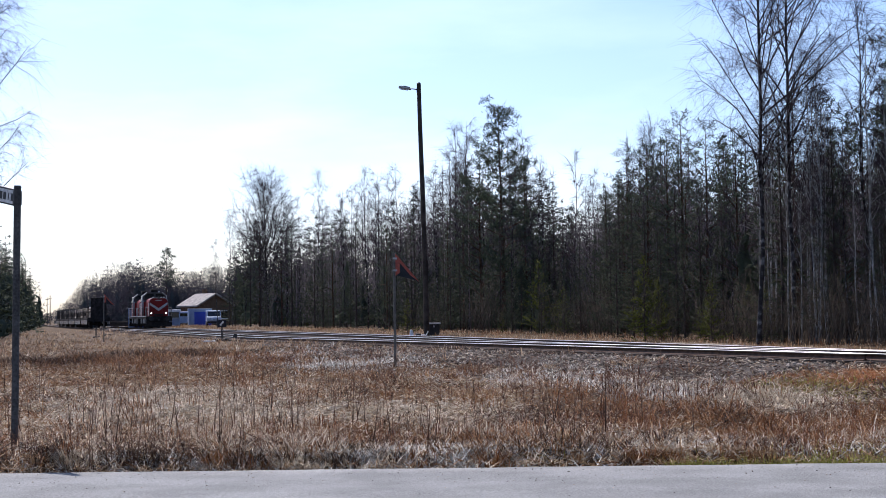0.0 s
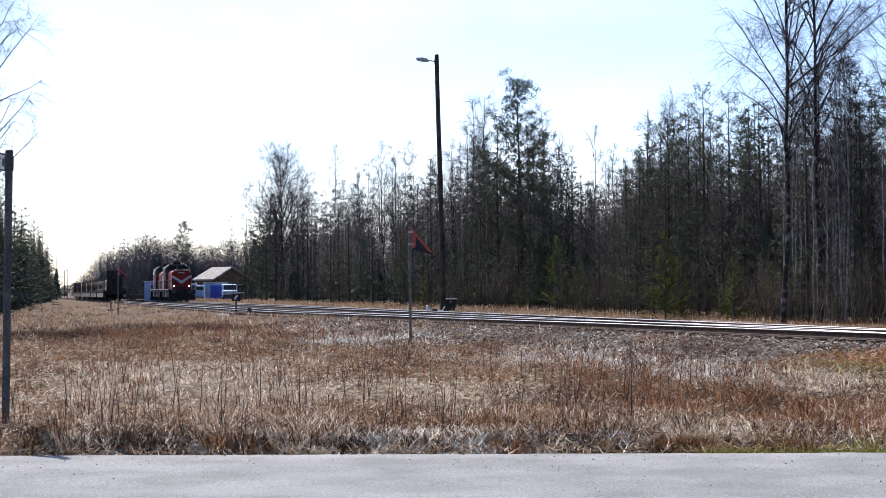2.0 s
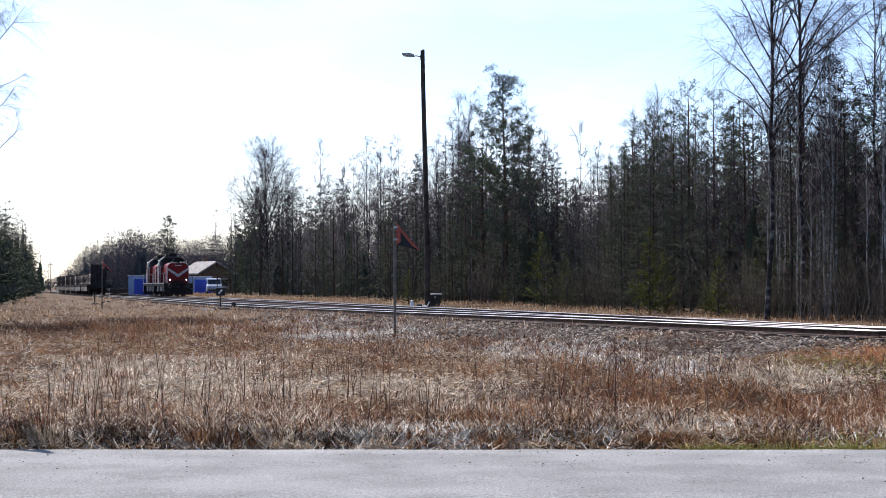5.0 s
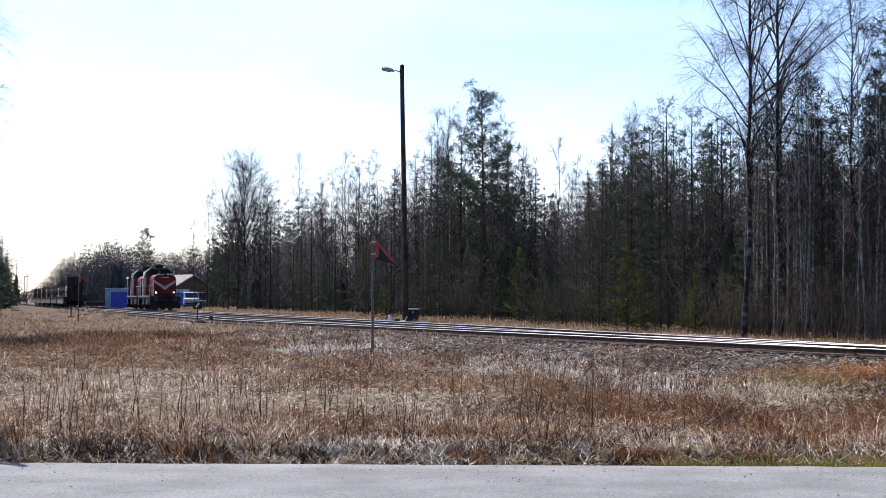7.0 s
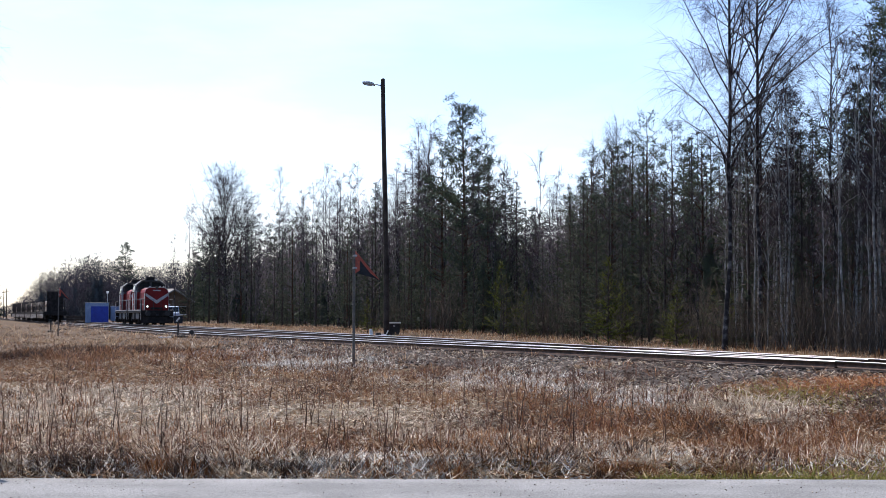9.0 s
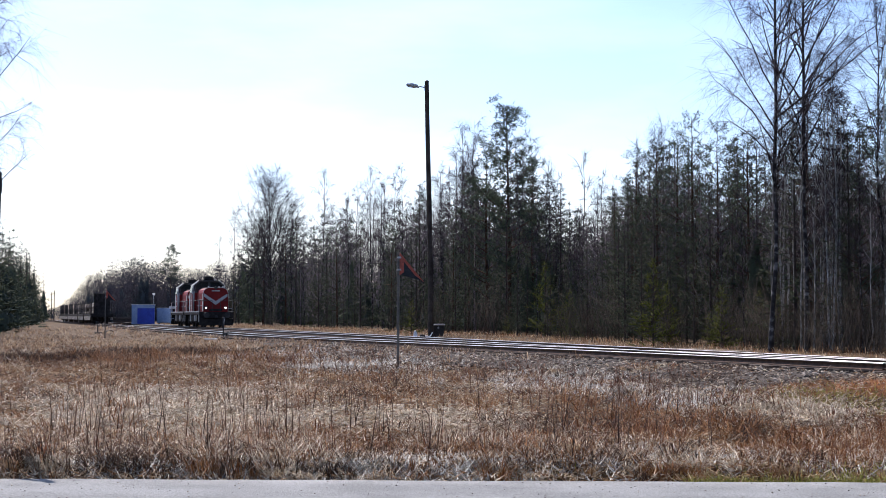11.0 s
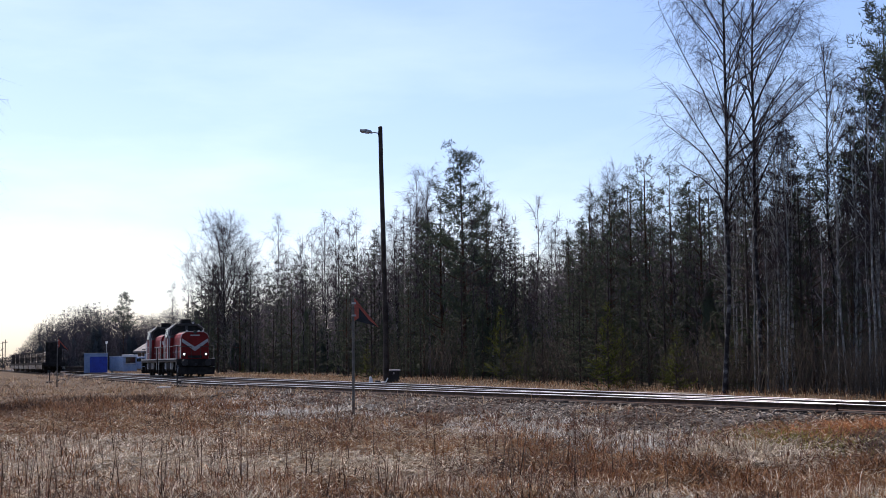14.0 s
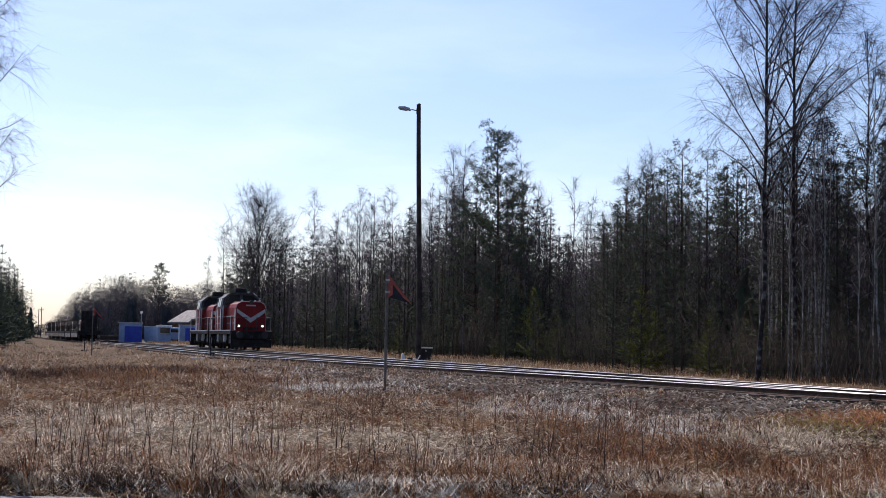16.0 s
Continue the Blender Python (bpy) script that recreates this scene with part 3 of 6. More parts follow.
def named(kind, i, az, r, h, turn=0):
    x, y = polar(az, r)
    if kind == "birch":
        return thing_tree("birch_tree", BIRCH[i], (M_BACKLITBIRCH, M_TWIG), x, y, h / 15, turn, L_BIRCH, "trees of the forest edge")
    if kind == "slim":
        return thing_tree("birch_tree", SLIM[i], (M_PALEBARK if l_of(x, y) < 27.5 and az > 11.3 else M_BACKLITBIRCH, M_TWIG), x, y, h / 11, turn, L_SLIM, "trees of the forest edge")
    if kind == "pine":
        return thing_tree("pine_tree", PINE[i], (M_PINEBARK, M_PINE), x, y, h / 13, turn, L_PINE, "trees of the forest edge")
    if kind == "spruce":
        return thing_tree("spruce_tree", SPRUCE[i], (M_DARKBARK, M_SPRUCE), x, y, h / 10, turn, L_SPRUCE, "trees of the forest edge")
    if kind == "green":
        return thing_tree("spruce_tree", SPRUCE[i], (M_DARKBARK, M_SUNNEEDLES), x, y, h / 10, turn, L_GREEN, "trees of the forest edge")
    if kind == "young":
        return thing_tree("spruce_sapling", YOUNG[i], (M_DARKBARK, M_YOUNG), x, y, h / 3.2, turn, L_YOUNG, "saplings of the forest edge")
    root = empty("shrub", pose(x, y, float(ground(x, y)), 0, 0, turn) @ Matrix.Diagonal((h / 3, h / 3, h / 3, 1)), label=L_THICK, category="shrub", group="shrubs of the forest edge")
    link("shrub_crown", THICK[i], M_BRUSH, root)
    return root


# the trees that stand out
STAND_OUT = [
    ("birch", 0, 11.55, 45.0, 15.8, 40), ("birch", 4, 12.9, 46.5, 15.6, 200), ("birch", 1, 15.5, 46.0, 10.8, 80), ("birch", 1, 17.2, 50.0, 10.4, 170),
    ("pine", 3, 1.6, 80.0, 12.4, 0), ("pine", 2, 0.7, 83.0, 10.0, 90), ("pine", 0, 2.5, 86.0, 9.6, 40), ("spruce", 1, 3.6, 84.0, 8.6, 20), ("birch", 2, -0.35, 92.0, 13.0, 10), ("birch", 3, 0.2, 90.0, 13.0, 130),
    ("pine", 3, 17.9, 50.0, 12.6, 30), ("pine", 3, 19.8, 52.0, 14.2, 130),
    ("birch", 5, -7.62, 140.0, 13.4, 10), ("birch", 3, -9.0, 144.0, 11.4, 70), ("birch", 2, -8.5, 150.0, 10.4, 170), ("birch", 3, -9.6, 160.0, 9.6, 20), ("birch", 2, -6.9, 138.0, 11.6, 250),
    ("spruce", 0, -8.3, 148.0, 8.6, 30), ("spruce", 2, -9.1, 154.0, 7.2, 200), ("pine", 0, -7.1, 143.0, 10.2, 60), ("spruce", 1, -7.9, 146.0, 9.0, 100),
    ("birch", 2, -5.7, 127.0, 13.6, 20), ("birch", 3, -4.65, 117.0, 11.2, 100), ("birch", 2, -3.75, 110.0, 12.0, 200), ("birch", 3, -3.3, 112.0, 12.0, 300), ("birch", 2, -2.6, 102.0, 11.4, 60), ("birch", 3, -1.0, 93.0, 10.6, 10),
    ("spruce", 0, -6.7, 136.0, 9.6, 80), ("spruce", 1, -1.9, 96.0, 9.6, 20), ("pine", 2, -5.1, 112.0, 8.0, 20), ("pine", 0, -3.0, 98.0, 7.0, 120), ("pine", 2, -0.6, 84.0, 6.6, 200), ("spruce", 2, -4.2, 104.0, 7.6, 80),
    ("pine", 1, -11.5, 262.0, 13.4, 0), ("birch", 2, -12.9, 265.0, 11.6, 0), ("birch", 3, -12.4, 268.0, 11.0, 60), ("spruce", 1, -14.1, 290.0, 10.4, 50),
    ("slim", 0, 4.4, 82.0, 10.2, 0), ("slim", 1, 5.1, 84.0, 9.4, 60), ("birch", 1, 7.4, 74.0, 10.6, 10),
    ("pine", 2, 5.7, 70.0, 6.8, 20), ("pine", 0, 6.5, 68.0, 8.4, 140), ("pine", 2, 7.3, 66.0, 8.6, 240), ("pine", 0, 8.7, 64.0, 9.6, 0), ("pine", 2, 8.1, 67.0, 9.0, 80), ("pine", 0, 9.6, 62.0, 8.8, 200),
    ("pine", 2, 13.0, 56.0, 9.4, 60), ("pine", 0, 12.4, 58.0, 8.8, 100), ("pine", 2, 14.0, 56.0, 8.2, 310), ("pine", 0, 10.8, 60.0, 8.4, 310), ("pine", 2, 15.6, 55.0, 8.2, 10), ("pine", 0, 17.0, 54.0, 8.6, 150),
    ("green", 1, 5.2, 68.0, 4.6, 0), ("green", 0, 5.7, 66.0, 6.2, 90), ("green", 2, 6.2, 63.0, 6.8, 40), ("green", 0, 6.7, 60.0, 5.8, 140), ("green", 2, 7.2, 57.0, 6.2, 240),
    ("green", 1, 7.7, 56.0, 5.0, 10), ("green", 0, 8.7, 54.0, 3.8, 50), ("green", 2, 9.8, 52.0, 3.0, 100), ("green", 2, 2.3, 74.0, 4.2, 30), ("green", 0, 1.0, 76.0, 3.6, 60),
    ("green", 2, -1.5, 84.0, 3.8, 80), ("green", 0, 3.2, 70.0, 3.6, 120), ("green", 2, -2.9, 90.0, 4.6, 200),
    ("birch", 0, -19.4, 58.0, 17.0, 150), ("birch", 4, -20.6, 62.0, 16.0, 20), ("birch", 1, -18.8, 80.0, 9.5, 0),
    ("young", 0, 7.15, 52.0, 3.0, 30), ("young", 1, 7.7, 53.0, 2.2, 150), ("young", 1, 9.75, 49.0, 2.0, 60), ("young", 0, 3.0, 70.0, 3.4, 200), ("young", 1, -2.2, 80.0, 1.9, 60),
]
for row in STAND_OUT:
    named(*row)

SKYLINE = [(-9.5, 3.4), (-8, 4.6), (-6.6, 4.2), (-5.6, 4.8), (-4, 5.0), (-2.5, 5.4), (-1, 5.8), (0, 6.8), (2.5, 7.2), (3.4, 6.0), (4.4, 4.7), (5.4, 5.1), (6.6, 6.7), (8, 7.2), (9.6, 7.4), (11, 7.6), (13, 7.8), (15, 8.0), (18, 8.8), (26, 9)]
LEFT_EDGE = ((60, -20.3), (120, -18.4), (171, -17.45), (250, -16.6), (390, -16.05), (500, -15.8))


def skyline(az):
    return float(np.interp(az, [a for a, _ in SKYLINE], [b for _, b in SKYLINE]))


def left_edge(r):
    return float(np.interp(r, [a for a, _ in LEFT_EDGE], [b for _, b in LEFT_EDGE]))


def woods():
    rg = random.Random(8)
    # the forest edge, tree by tree
    for i in range(140):
        az = rg.uniform(-8.9, 21.5)
        l = 24.3 + rg.random() ** 1.6 * 17
        r = l / math.sin(radians(az + HEAD))
        if r > 165:
            continue
        k = rg.random()
        conifer = k < (0.40 if az < 0 else 0.5 if az < 5 else 0.58)
        top = skyline(az) * (rg.uniform(0.5, 0.84) if conifer and az < 5 else rg.uniform(0.55, 0.93))
        h = min(max(1.0 + r * math.tan(radians(top)), 3.6), 14.5)
        if conifer:
            kind = "pine" if rg.random() < 0.3 else "spruce"
            named(kind, rg.choice((0, 2)) if kind == "pine" else rg.randrange(3), az, r, h, rg.uniform(0, 360))
        else:
            kind = "slim" if rg.random() < 0.75 else "birch"
            if az < 10:
                r += 3.5
            named(kind, rg.randrange(3) if kind == "slim" else rg.randrange(2, 4), az, r, h, rg.uniform(0, 360))
    # thin birches that reach the skyline
    for i in range(44):
        az = rg.uniform(-8.8, 8.5)
        r = rg.uniform(26.5, 36) / math.sin(radians(az + HEAD))
        if r > 165:
            continue
        h = 1.0 + r * math.tan(radians(skyline(az) * rg.uniform(0.85, 1.04)))
        if rg.random() < 0.6:
            named("slim", rg.randrange(3), az, r, h, rg.uniform(0, 360))
        else:
            named("birch", rg.randrange(2, 4), az, r, h, rg.uniform(0, 360))
    # pale young birches in the first row
    for i in range(50):
        az = 11.5 + 9.0 * rg.random()
        r = rg.uniform(23.9, 27.0) / math.sin(radians(az + HEAD))
        named("slim", rg.randrange(3), az, r, rg.uniform(4.5, 9.5), rg.uniform(0, 360))
    for i in range(86):
        az = rg.uniform(-8.9, 20) if i < 70 else rg.uniform(9, 20)
        r = (22.9 + rg.random() * 3.0) / math.sin(radians(az + HEAD))
        if r > 130:
            continue
        k = rg.random()
        if k < (0.28 if az < 10 else 0.86):
            named("shrub", rg.randrange(3), az, r, rg.uniform(1.2, 3.0) * (1.0 if az < 9 else 0.9), rg.uniform(0, 360))
        elif k < 0.84:
            named("green", rg.randrange(3), az, r + 0.8, rg.uniform(1.8, 5.0), rg.uniform(0, 360))
        else:
            named("young", rg.randrange(2), az, r + 2, rg.uniform(0.8, 2.2), rg.uniform(0, 360))
    # the left wood, tree by tree
    for i in range(46):
        r = 95 + 330 * rg.random() ** 1.3
        az = left_edge(r) - rg.random() ** 1.5 * 4.5
        k = rg.random()
        h = rg.uniform(11.5, 14.5)
        named(*(("spruce", rg.randrange(3)) if k < 0.5 else ("pine", rg.choice((0, 2))) if k < 0.8 else ("birch", rg.randrange(1, 4))), az, r, h, rg.uniform(0, 360))


def deep_woods():
    """The depth of the forest and the far woods, joined."""
    rg = np.random.RandomState(77)
    C, T, D, H, G = Cloud(), Cloud(), Cloud(), Cloud(), Cloud()

    def stamp(me, cloud, x, y, sc, turn):
        n = len(me.vertices)
        V = np.empty(n * 3, np.float32)
        me.vertices.foreach_get("co", V)
        V = V.reshape(-1, 3)
        F = np.empty(len(me.loops), np.int32)
        me.loops.foreach_get("vertex_index", F)
        c, s_ = math.cos(turn), math.sin(turn)
        V = V @ np.array([[c, s_, 0], [-s_, c, 0], [0, 0, 1]]) * sc + np.array([x, y, float(ground(x, y))])
        cloud.add(V, F.reshape(-1, 3))

    def brush(cloud, x, y, h, w, n, thick, length):
        """A bare crown seen as a haze of fine twigs."""
        z = rg.rand(n) ** 0.65
        q = w * np.sqrt(rg.rand(n)) * (0.35 + np.sin(np.clip(z, 0, 1) ** 0.8 * 2.9) * 0.75)
        a = rg.uniform(0, 6.28, n)
        p0 = np.stack([x + np.cos(a) * q, y + np.sin(a) * q, float(ground(x, y)) + z * h * 0.93], 1)
        d = unit(np.stack([np.cos(a) * 0.35 + rg.normal(0, 0.28, n), np.sin(a) * 0.35 + rg.normal(0, 0.28, n), rg.uniform(0.25, 1.1, n)], 1))
        cloud.spikes(p0, p0 + d * (length * rg.uniform(0.5, 1.3, n) * (1.15 - 0.6 * z))[:, None], thick * rg.uniform(0.6, 1.3, n) * (1.2 - 0.6 * z))
        cloud.spikes(np.array([[x, y, 0.2]]), np.array([[x, y, h]]), 0.005 * h)
    spr = [spruce_meshes(91, 10, 0.04, 0.26, 14, 4, False, 2.6), spruce_meshes(92, 10, 0.05, 0.22, 14, 4, False, 2.6)]
    for i in range(380):
        az = rg.uniform(-8.9, 21.5)
        l = 28.5 + rg.rand() ** 1.3 * 30
        r = l / math.sin(radians(az + HEAD))
        if r > 220:
            continue
        dark = i % 2 < 1
        h = 1 + r * math.tan(radians(skyline(az) * (rg.uniform(0.45, 0.84) if dark and az < 5 else rg.uniform(0.5, 0.95))))
        h = min(max(h, 4), 16)
        x, y = polar(az, r)
        if dark:
            t = rg.uniform(0, 6)
            stamp(spr[(i // 2) % 2][0], T, x, y, h / 10, t)
            stamp(spr[(i // 2) % 2][1], C, x, y, h / 10, t)
        else:
            brush(D, x, y, h * 0.94, 1.0 + 0.08 * h, 380, 0.010 + r * 0.00006, 0.9)
    # the forest goes on behind: broad dark crowns
    wide = spruce_meshes(97, 10, 0.0, 0.34, 13, 5, False, 4.2)[1]
    for i in range(170):
        az = rg.uniform(-9.0, 8.0) if i < 125 else rg.uniform(8, 21)
        r = rg.uniform(40, 66) / math.sin(radians(az + HEAD))
        h = 1 + r * math.tan(radians(skyline(az) * (rg.uniform(0.62, 0.93) if az > -1 or az < -5.5 else rg.uniform(0.55, 0.88))))
        x, y = polar(az, r)
        stamp(wide, C, x, y, h / 10.3, rg.uniform(0, 6))
    # low dark spruces that close the gaps between the trunks
    for i in range(90):
        az = rg.uniform(-8.9, 5.0)
        r = rg.uniform(28, 42) / math.sin(radians(az + HEAD))
        if r > 190:
            continue
        h = 1 + r * math.tan(radians(skyline(az) * rg.uniform(0.35, 0.66)))
        x, y = polar(az, r)
        stamp(spr[i % 2][1], C, x, y, h / 10, rg.uniform(0, 6))
    # bare crowns along the skyline
    for i in range(70):
        az = rg.uniform(-8.9, 1.0) if i < 56 else rg.uniform(5, 10)
        r = rg.uniform(27, 40) / math.sin(radians(az + HEAD))
        if r > 180:
            continue
        h = 1 + r * math.tan(radians(skyline(az) * rg.uniform(0.74, 0.94)))
        brush(D, *polar(az, r), h, 0.9 + 0.06 * h, 480, 0.005 + r * 0.00005, 0.8)
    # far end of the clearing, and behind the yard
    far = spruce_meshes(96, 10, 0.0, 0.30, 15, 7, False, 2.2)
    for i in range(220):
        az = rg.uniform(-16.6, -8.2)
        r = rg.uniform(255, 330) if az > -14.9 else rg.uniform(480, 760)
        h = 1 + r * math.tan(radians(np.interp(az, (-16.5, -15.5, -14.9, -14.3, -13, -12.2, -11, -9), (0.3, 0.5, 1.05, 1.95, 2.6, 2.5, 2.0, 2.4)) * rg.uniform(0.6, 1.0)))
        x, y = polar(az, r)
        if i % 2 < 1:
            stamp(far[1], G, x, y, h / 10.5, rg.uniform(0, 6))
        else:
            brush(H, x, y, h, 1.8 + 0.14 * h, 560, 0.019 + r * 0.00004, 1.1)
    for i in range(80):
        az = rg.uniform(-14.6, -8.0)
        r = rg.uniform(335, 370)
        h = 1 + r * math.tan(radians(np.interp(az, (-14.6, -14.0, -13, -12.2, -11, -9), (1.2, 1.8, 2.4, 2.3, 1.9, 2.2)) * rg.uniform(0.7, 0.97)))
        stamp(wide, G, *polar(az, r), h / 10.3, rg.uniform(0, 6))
    for i in range(140):
        r = 115 + 330 * rg.rand() ** 1.1
        az = left_edge(r) - 0.15 - rg.rand() ** 1.8 * 3.2
        x, y = polar(az, r)
        h = rg.uniform(9.5, 13.0)
        stamp(spr[i % 2][0], T, x, y, h / 10, 0)
        stamp(spr[i % 2][1] if i % 3 else wide, C, x, y, h / 10, rg.uniform(0, 6))
    tagged(link("deep_woods", C.mesh("deep_woods"), M_SPRUCE), "dark mixed forest behind the railway", "forest", kind="stuff")
    tagged(link("deep_birches", D.mesh("deep_birches"), M_BROWNTWIG), "brown mass of bare birch twigs in the forest, violet haze mixed into the colour", "forest", kind="stuff")
    # haze over both far woods comes from their base colours alone
    tagged(link("distant_conifers", G.mesh("distant_conifers"), M_HAZECON), "conifers beyond the yard with blue haze in their colour", "forest", kind="stuff")
    tagged(link("distant_woods", H.mesh("distant_woods"), M_HAZE), "bare woods beyond the yard with haze in their colour", "forest", kind="stuff")
    tagged(link("deep_wood_trunks", T.mesh("deep_wood_trunks"), M_DARKBARK), "dark trunks and limbs deep in the forest", "forest", kind="stuff")


woods()
deep_woods()


# ---- locomotives ----
def wheelset():
    bm = cyl((-0.86, 0, 0), (0.86, 0, 0), 0.09, k=12)
    for sg in (-1, 1):
        cyl((sg * 0.70, 0, 0), (sg * 0.74, 0, 0), 0.53, k=24, bm=bm)
        cyl((sg * 0.74, 0, 0), (sg * 0.86, 0, 0), 0.50, 0.485, k=24, bm=bm)
        for q in range(5):
            a = q * 1.2566
            box((sg * 0.865, math.cos(a) * 0.25, math.sin(a) * 0.25), (0.03, 0.08, 0.3), 0, bm, Matrix.Rotation(a, 4, 'X'))
    return bm


WHEELS = []


def rail_bar(pts, r, bm=None):
    bm = bm or bmesh.new()
    for a, b in zip(pts, pts[1:]):
        cyl(a, b, r, k=6, bm=bm)
    return bm


def locomotive():
    """A red hood-type diesel, its front towards -Y, its origin on the rail under the middle."""
    o = empty("locomotive", Matrix(), label="red diesel locomotive with pale chevron and lit headlamps", category="locomotive", group="coupled locomotives")
    part("deck", box((0, 0, 1.22), (2.95, 12.9, 0.24), 0.03), M_UNDER, o)
    part("sill_stripe", box((-1.478, 0, 1.36), (0.02, 12.6, 0.09)), M_STRIPE, o, "pale sill stripe")
    part("sill_stripe", box((1.478, 0, 1.36), (0.02, 12.6, 0.09)), M_STRIPE, o, "pale sill stripe")
    part("fuel_tank", prism([(-1.2, 0.45), (1.2, 0.45), (1.35, 0.62), (1.35, 1.1), (-1.35, 1.1), (-1.35, 0.62)], 'y', -1.5, 1.5, bevel=0.03), M_UNDER, o)

    def hood(y0, y1, h, name, face):
        w = 1.06
        prof = [(-w, 1.34), (w, 1.34), (w, h - 0.42), (w - 0.10, h - 0.16), (w - 0.38, h), (-w + 0.38, h), (-w + 0.10, h - 0.16), (-w, h - 0.42)]
        b = part(name, prism(prof, 'y', y0, y1, bevel=0.04), M_RED, o)
        # louvred doors and the pale lines along the flank
        for sg in (-1, 1):
            L = y1 - y0
            n = max(3, int(L / 0.75))
            for i in range(n):
                yc = y0 + (i + 0.5) * L / n
                part("hood_door", box((sg * (w + 0.006), yc, 2.02), (0.03, L / n - 0.06, 1.05), 0.008), M_RED, b)
            for z in (1.9, 2.4):
                part("flank_stripe", box((sg * (w + 0.026), (y0 + y1) / 2, z), (0.012, L - 0.5, 0.055)), M_STRIPE, b, "pale grey stripe")
        part("roof_cover", box((0, (y0 + y1) / 2, h + 0.03), (1.35, (y1 - y0) - 0.4, 0.06), 0.02), M_ROOF, b)
        return b
    f = hood(-5.95, -0.6, 3.42, "front_hood", -1)
    r = hood(1.6, 5.95, 3.42, "rear_hood", 1)

    # chevron, lamps and number bar on both ends
    for hd, y, sg in ((f, -5.95, -1), (r, 5.95, 1)):
        for s2 in (-1, 1):
            q = prism([(0.0, 1.94), (s2 * 1.0, 2.66), (s2 * 1.0, 2.92), (0.0, 2.28)], 'y', y + sg * 0.012, y + sg * 0.028)
            part("chevron", q, M_STRIPE, hd, "pale grey chevron")
            part("headlamp", cyl((s2 * 0.84, y, 1.70), (s2 * 0.84, y + sg * 0.10, 1.70), 0.16, 0.15, 16), M_DARKSTEEL, hd)
            part("lamp_lens", cyl((s2 * 0.84, y + sg * 0.10, 1.70), (s2 * 0.84, y + sg * 0.115, 1.70), 0.065, k=16), M_LAMP if sg < 0 else M_GREYSTEEL, hd, "glowing headlamp lens" if sg < 0 else "")
        part("marker_bar", box((0, y + sg * 0.03, 3.16), (0.7, 0.04, 0.1), 0.01), M_STRIPE, hd)
        part("top_lamp", cyl((0, y, 3.42), (0, y + sg * 0.2, 3.42), 0.14, k=14), M_DARKSTEEL, hd)
        part("nose_rim", rail_bar([(-1.07, y, 1.4), (-1.07, y, 3.0), (-0.97, y, 3.26), (-0.68, y, 3.43), (0.68, y, 3.43), (0.97, y, 3.26), (1.07, y, 3.0)], 0.018), M_STRIPE, hd, "pale edge of the nose")
        for lx in (-0.62, 0.3, 0.62):
            part("marker_lamp", box((lx, y - sg * 0.1, 3.50), (0.12, 0.12, 0.12), 0.02), M_OFFWHITE, hd)
        part("grille", box((0, y + sg * 0.015, 1.52), (1.1, 0.03, 0.2), 0.01), M_UNDER, hd)

    # cab
    cabp = [(-1.46, 1.34), (1.46, 1.34), (1.46, 2.9), (1.30, 3.75), (0.85, 4.12), (-0.85, 4.12), (-1.30, 3.75), (-1.46, 2.9)]
    cab = part("cab", prism(cabp, 'y', -0.6, 1.6, bevel=0.04), M_RED, o)
    part("cab_top", prism([(-1.47, 3.05), (1.47, 3.05), (1.455, 3.1), (1.31, 3.77), (0.86, 4.13), (-0.86, 4.13), (-1.31, 3.77), (-1.455, 3.1)], 'y', -0.612, 1.612), M_ROOF, cab, "sooty black upper cab")
    part("cab_roof", prism([(-1.38, 3.72), (-0.9, 4.10), (-0.4, 4.18), (0.4, 4.18), (0.9, 4.10), (1.38, 3.72), (1.3, 3.70), (0.86, 4.08), (-0.86, 4.08), (-1.3, 3.70)], 'y', -0.85, 1.85), M_ROOF, cab)
    for sg in (-1, 1):
        part("side_window", box((sg * 1.42, 0.05, 3.42), (0.05, 0.8, 0.72), 0.02, turn=Matrix.Rotation(-sg * 0.185, 4, 'Y')), M_GLASS, cab)
        part("side_window", box((sg * 1.42, 1.0, 3.42), (0.05, 0.7, 0.72), 0.02, turn=Matrix.Rotation(-sg * 0.185, 4, 'Y')), M_GLASS, cab)
        for y, d in ((-0.63, -1), (1.63, 1)):
            part("end_window", prism([(sg * 0.12, 3.26), (sg * 1.2, 3.26), (sg * 1.12, 3.74), (sg * 0.78, 3.98), (sg * 0.12, 3.98)], 'y', y, y + d * 0.02), M_GLASS, cab)
            part("door_panel", prism([(sg * 1.32, 1.45), (sg * 1.42, 1.45), (sg * 1.42, 2.9), (sg * 1.36, 3.2), (sg * 1.28, 3.2)], 'y', y, y + d * 0.018), M_STRIPE, cab, "pale corner panel")
        part("roof_edge", rail_bar([(sg * 1.47, -0.62, 2.95), (sg * 1.34, -0.64, 3.74), (sg * 0.9, -0.66, 4.14)], 0.035), M_OFFWHITE, cab, "white window edge")
        part("roof_edge", rail_bar([(sg * 1.38, -0.8, 3.76), (sg * 1.38, 1.8, 3.76)], 0.03), M_OFFWHITE, cab, "white gutter")
        part("corner_panel", box((sg * 1.472, -0.36, 2.15), (0.025, 0.36, 1.6)), M_OFFWHITE, cab, "pale corner panel")
        part("corner_panel", box((sg * 1.472, 1.36, 2.15), (0.025, 0.36, 1.6)), M_OFFWHITE, cab, "pale corner panel")
